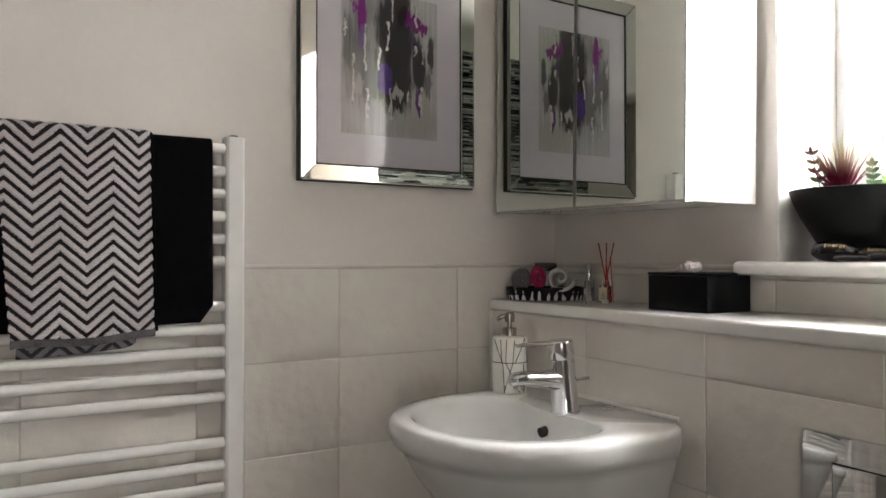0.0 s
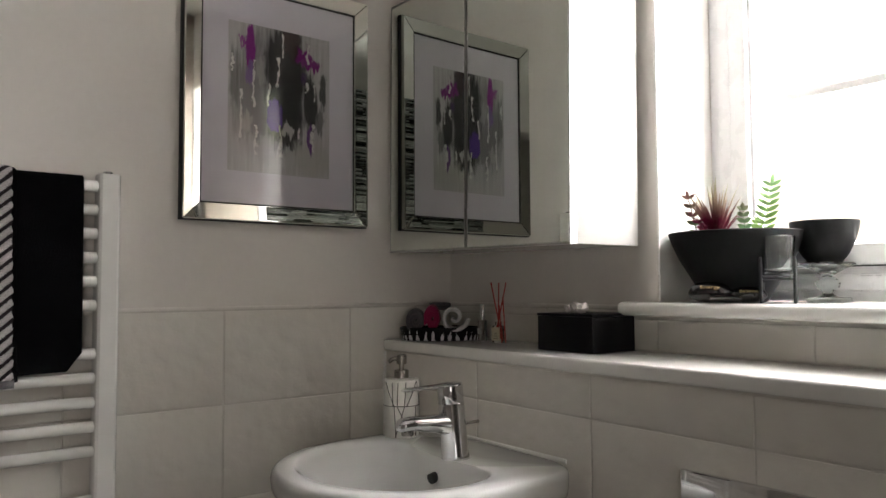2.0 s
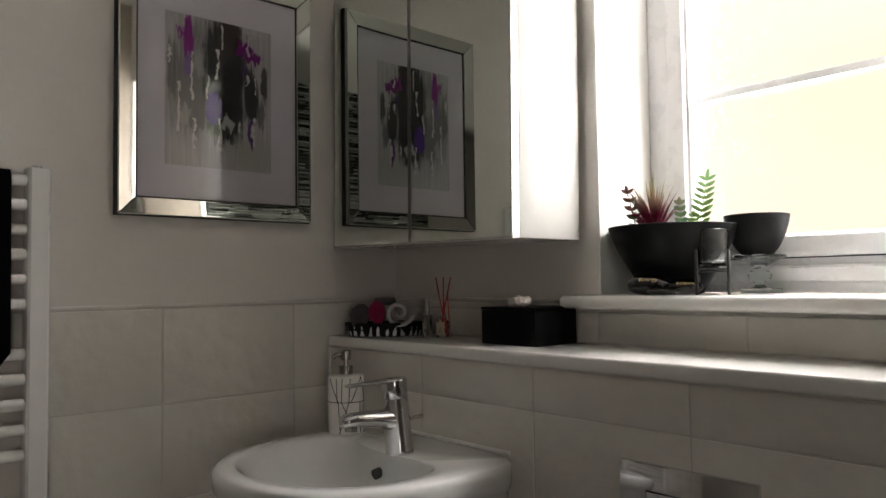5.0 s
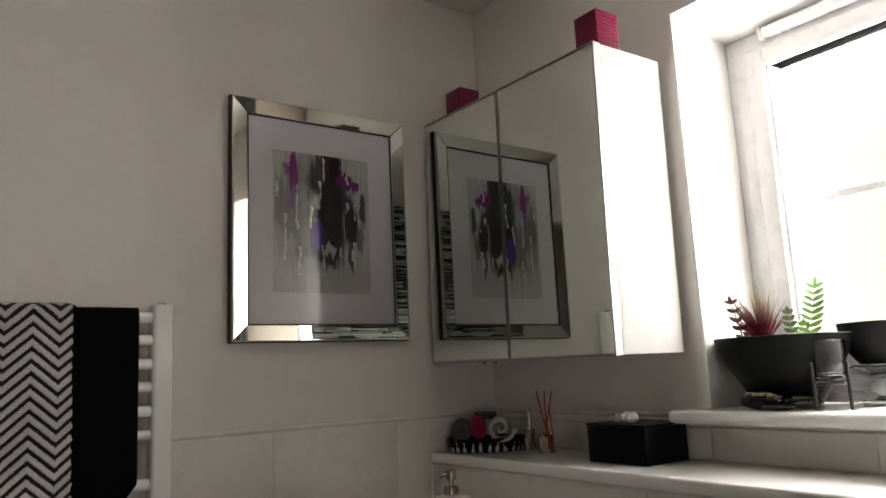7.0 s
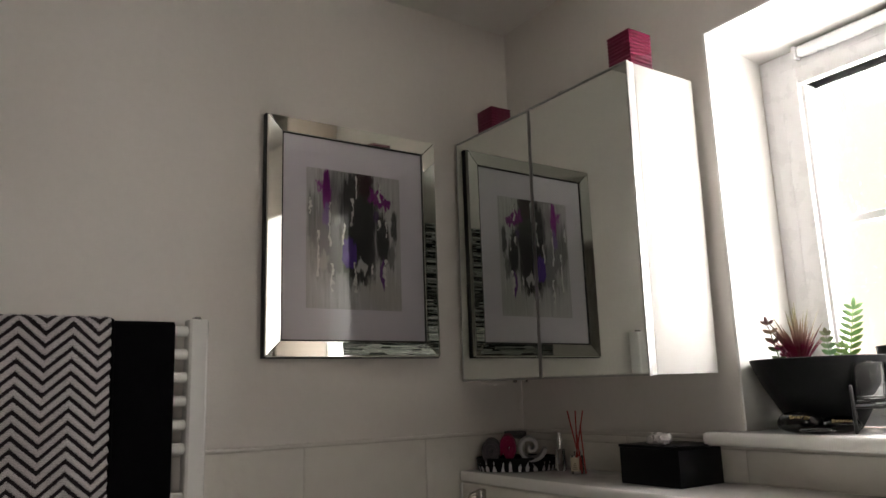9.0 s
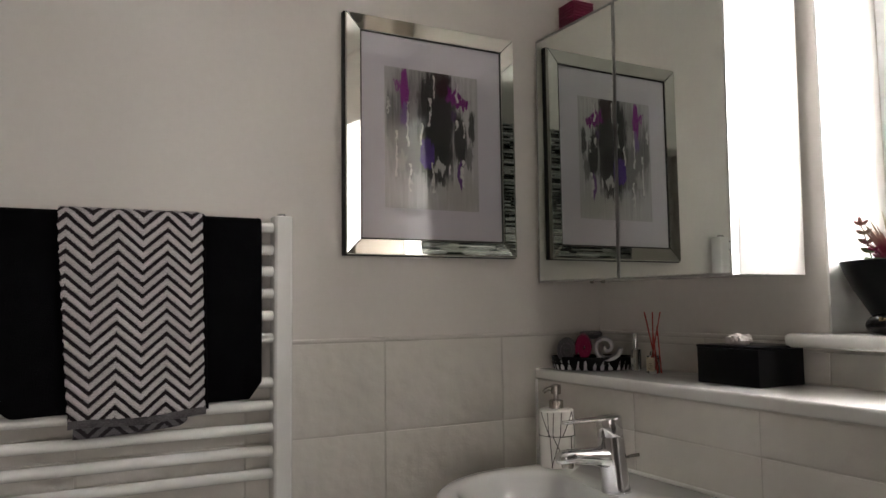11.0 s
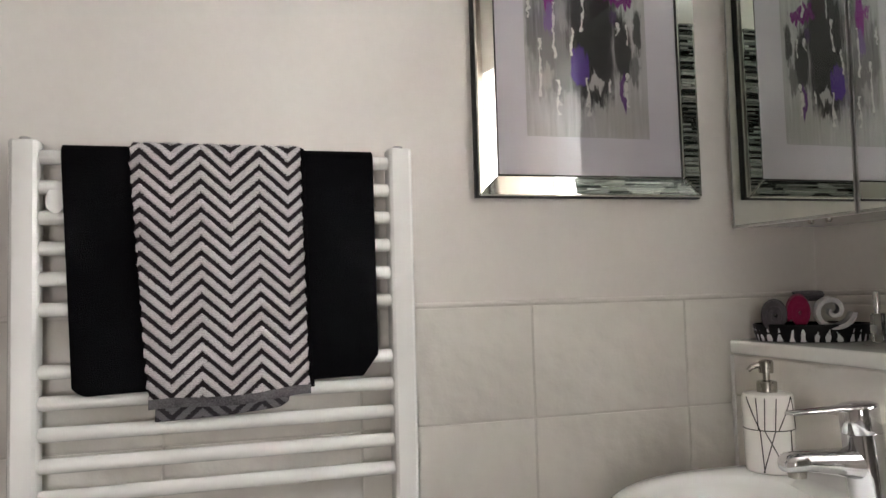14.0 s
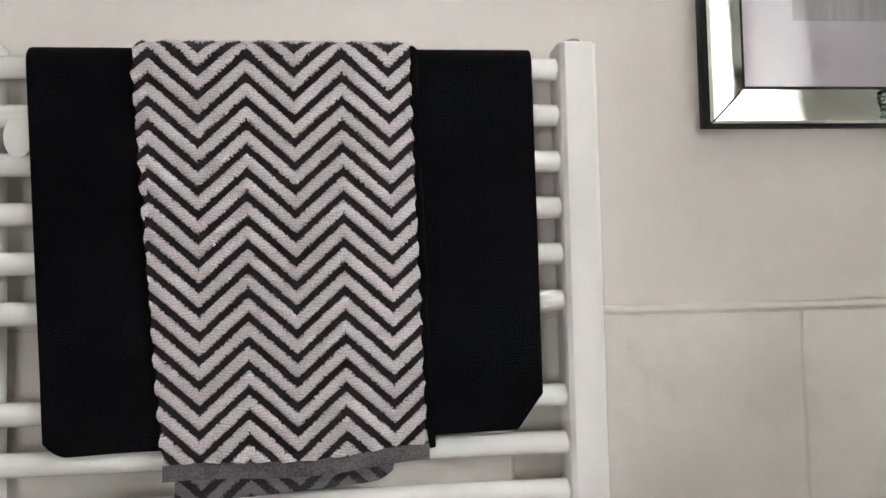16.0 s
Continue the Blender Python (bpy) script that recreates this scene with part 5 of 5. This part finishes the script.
def build_stone(c, half, turn, word="", size=0.011):
    bm = bmesh.new()
    bmesh.ops.create_icosphere(bm, subdivisions=4, radius=1.0)
    for v in bm.verts:
        k = 1 + 0.06 * noise.noise(v.co * 1.3 + Vector(c) * 7)
        v.co = Vector((v.co.x * half[0], v.co.y * half[1], v.co.z * half[2])) * k
    bmesh.ops.rotate(bm, cent=(0, 0, 0), matrix=Matrix.Rotation(radians(turn), 3, "Z"), verts=bm.verts)
    bmesh.ops.translate(bm, vec=(c[0], c[1], c[2] + half[2] * 0.97), verts=bm.verts)
    label = "polished black pebble with gold lettering on the sill" if word else "flat polished black pebble on the sill"
    stone = thing("pebble", c, label, "stone", "pebbles on the sill")
    rock = part("stone", bm, STONE, stone, "", 60)
    if word:
        data = bpy.data.curves.new("lettering", "FONT")
        data.body, data.size, data.align_x, data.align_y, data.extrude = word, size, "CENTER", "CENTER", 0.0006
        tmp = new("lettering", data)
        bpy.context.view_layer.update()
        me = bpy.data.meshes.new_from_object(tmp.evaluated_get(bpy.context.evaluated_depsgraph_get()))
        bpy.data.objects.remove(tmp)
        mid = Vector((c[0], c[1], c[2] + half[2] * 0.97))
        rot = Matrix.Rotation(radians(turn), 3, "Z")
        # wrap the flat letters on to the near, upper side of the pebble
        for v in me.vertices:
            u, w, lift = v.co.x, v.co.y, v.co.z
            sx = max(-0.95, min(0.95, u / half[0]))
            el = radians(28) + w / half[2] * 0.75
            ring = math.sqrt(max(0.0, 1 - sx * sx))
            p = Vector((sx * half[0], -math.cos(el) * ring * half[1], math.sin(el) * ring * half[2]))
            nrm = Vector((p.x / half[0] ** 2, p.y / half[1] ** 2, p.z / half[2] ** 2)).normalized()
            v.co = mid + rot @ (p * 1.03 + nrm * (0.0004 + lift)) - Vector(c)
        me.materials.clear()
        me.materials.append(GOLD)
        ob = new("lettering", me)
        ob.parent = rock
        tagged(ob, "gold lettering")


build_stone((1.303, 0.811, SILL_Z), (0.037, 0.022, 0.0195), -58, "Energy", 0.0118)
build_stone((1.284, 0.769, SILL_Z), (0.028, 0.015, 0.0075), -62)
build_stone((1.336, 0.758, SILL_Z), (0.034, 0.020, 0.0145), -52, "Balance", 0.0100)


def build_candle_holder():
    x, y, z = 1.355, 0.711, SILL_Z
    hold = thing("candle_holder", (x, y, z), "clear glass tealight cup in a black metal stand", "candle holder")
    r = 0.0275
    prof = [(r - 0.008, 0.050), (r - 0.005, 0.0505), (r - 0.003, 0.054), (r - 0.001, 0.085), (r + 0.002, 0.116), (r + 0.001, 0.1165), (r - 0.0005, 0.115), (r - 0.003, 0.085), (r - 0.0055, 0.058), (r - 0.008, 0.056), (0.002, 0.056)]
    part("cup", lathe(prof, x, y, z, 36), CLEAR, hold, "clear glass cup", 50)
    stand = [(x + (r - 0.001) * math.cos(2 * math.pi * k / 28), y + (r - 0.001) * math.sin(2 * math.pi * k / 28), z + 0.043) for k in range(29)]
    part("ring", tube(stand, 0.0025, 8), BLACK_WIRE, hold)
    for k in range(4):
        a = radians(71 + 90 * k)
        cx, cy = x + (r + 0.010) * math.cos(a), y + (r + 0.010) * math.sin(a)
        part("leg", tube([(cx, cy, z), (cx, cy, z + 0.002), (cx, cy, z + 0.078), (cx, cy, z + 0.080)], [0.0022, 0.003, 0.0026, 0.0015], 10), BLACK_WIRE, hold)
    for k in range(2):
        a = radians(71 + 90 * k)
        dx, dy = (r + 0.010) * math.cos(a), (r + 0.002) * math.sin(a)
        part("crossbar", tube([(x - dx, y - dy, z + 0.0445 + 0.001 * k), (x + dx, y + dy, z + 0.0445 + 0.001 * k)], 0.0022, 8), BLACK_WIRE, hold)


build_candle_holder()


def build_stem_dish():
    x, y, z = 1.470, 0.681, SILL_Z
    hold = thing("glass_pedestal", (x, y, z), "clear cut-glass pedestal candle stand on the sill", "candle stand")
    bm = cube(x - 0.036, x + 0.036, y - 0.036, y + 0.036, z, z + 0.009, 0.002)
    part("base", rotated(bm, 30, x, y), CRYSTAL, hold, "pale green square glass foot")
    prof = [(0.020, 0.0095), (0.010, 0.014), (0.0085, 0.018), (0.019, 0.026), (0.0215, 0.034), (0.017, 0.042), (0.009, 0.047), (0.014, 0.051), (0.030, 0.060), (0.046, 0.067), (0.047, 0.070), (0.045, 0.0715), (0.01, 0.0705)]
    part("stem", lathe(prof, x, y, z, 32), CRYSTAL, hold, "turned glass stem and dish", 25)
    bowl = solo("small_bowl", lathe([(0.025, 0.072), (0.029, 0.073), (0.040, 0.088), (0.050, 0.110), (0.0565, 0.132), (0.0585, 0.146), (0.057, 0.147), (0.0545, 0.144), (0.045, 0.115), (0.035, 0.092), (0.005, 0.086)], x + 0.006, y + 0.006, z, 48), BLACK_POT, (x + 0.006, y + 0.006, z + 0.072), "small black bowl standing on the glass pedestal", "bowl", smooth=50)


build_stem_dish()


# ---------------------------------------------------------------- shower door, standing ajar
def build_shower():
    hx, hy = 1.092, 0.303
    door = thing("shower_door", (hx, hy, 0.05), "clear glass shower door with chrome edge, standing ajar", "shower door")
    part("wall_profile", cube(1.100, 1.130, 0.296, 0.3175, 0.04, 1.98, 0.003), CHROME, door, "chrome wall profile")
    part("hinge_tube", tube([(1.094, 0.3165, 0.04), (1.094, 0.3165, 0.06), (1.094, 0.3165, 1.96), (1.094, 0.3165, 1.98)], [0.008, 0.009, 0.009, 0.008], 24), CHROME, door)
    part("hinge_tube", tube([(1.087, 0.3000, 0.05), (1.087, 0.3000, 0.07), (1.087, 0.3000, 1.95), (1.087, 0.3000, 1.97)], [0.0055, 0.0065, 0.0065, 0.0055], 20), CHROME, door)
    part("seal", cube(1.082, 1.098, 0.3045, 0.3085, 0.06, 1.96, 0.001), DARK, door, "dark rubber seal")
    ang = math.degrees(math.atan2(-0.5, -0.866))
    pane = part("pane", rotated(cube(hx + 0.014, hx + 0.62, hy - 0.003, hy + 0.003, 0.08, 1.96), ang, hx, hy), SHOWER_GLASS, door, "clear glass", 0)
    pane.visible_shadow = False
    part("rail", rotated(cube(hx + 0.02, hx + 0.62, hy - 0.008, hy + 0.008, 1.955, 1.985, 0.003), ang, hx, hy), CHROME, door)
    part("rail", rotated(cube(hx + 0.02, hx + 0.62, hy - 0.008, hy + 0.008, 0.05, 0.08, 0.003), ang, hx, hy), CHROME, door)


build_shower()

# ---------------------------------------------------------------- wall tiles, piece by piece
A = 0.310
north_x = [0.702 + A * k for k in (-6, -5, -4, -3, -2, -1, 0, 1)] + [1.012 + 0.0, EAST - 0.002]
north_x = sorted(set(round(v, 4) for v in north_x))
tiles(wall_north, "y", NORTH - 0.003, north_x, [0.135, 0.335, 0.535, 0.735, 0.935, 1.135], -1, 0.006)
tiles(boxing, "x", BOX_X + 0.0042, [WIN_Y0, 0.622, 0.927, 1.237, NORTH - 0.010], [0.15, 0.35, 0.55, 0.75, 0.950, SHELF_Z - 0.028], -1, 0.006)
tiles(wall_east, "x", EAST - 0.003, [WIN_Y0 + 0.012, 0.632, 0.935, 1.235, NORTH - 0.011], [SHELF_Z + 0.001, 1.118], -1, 0.006)
tiles(wall_east, "x", EAST - 0.003, [1.0, 1.235, NORTH - 0.011], [1.1182, 1.1355], -1, 0.006)
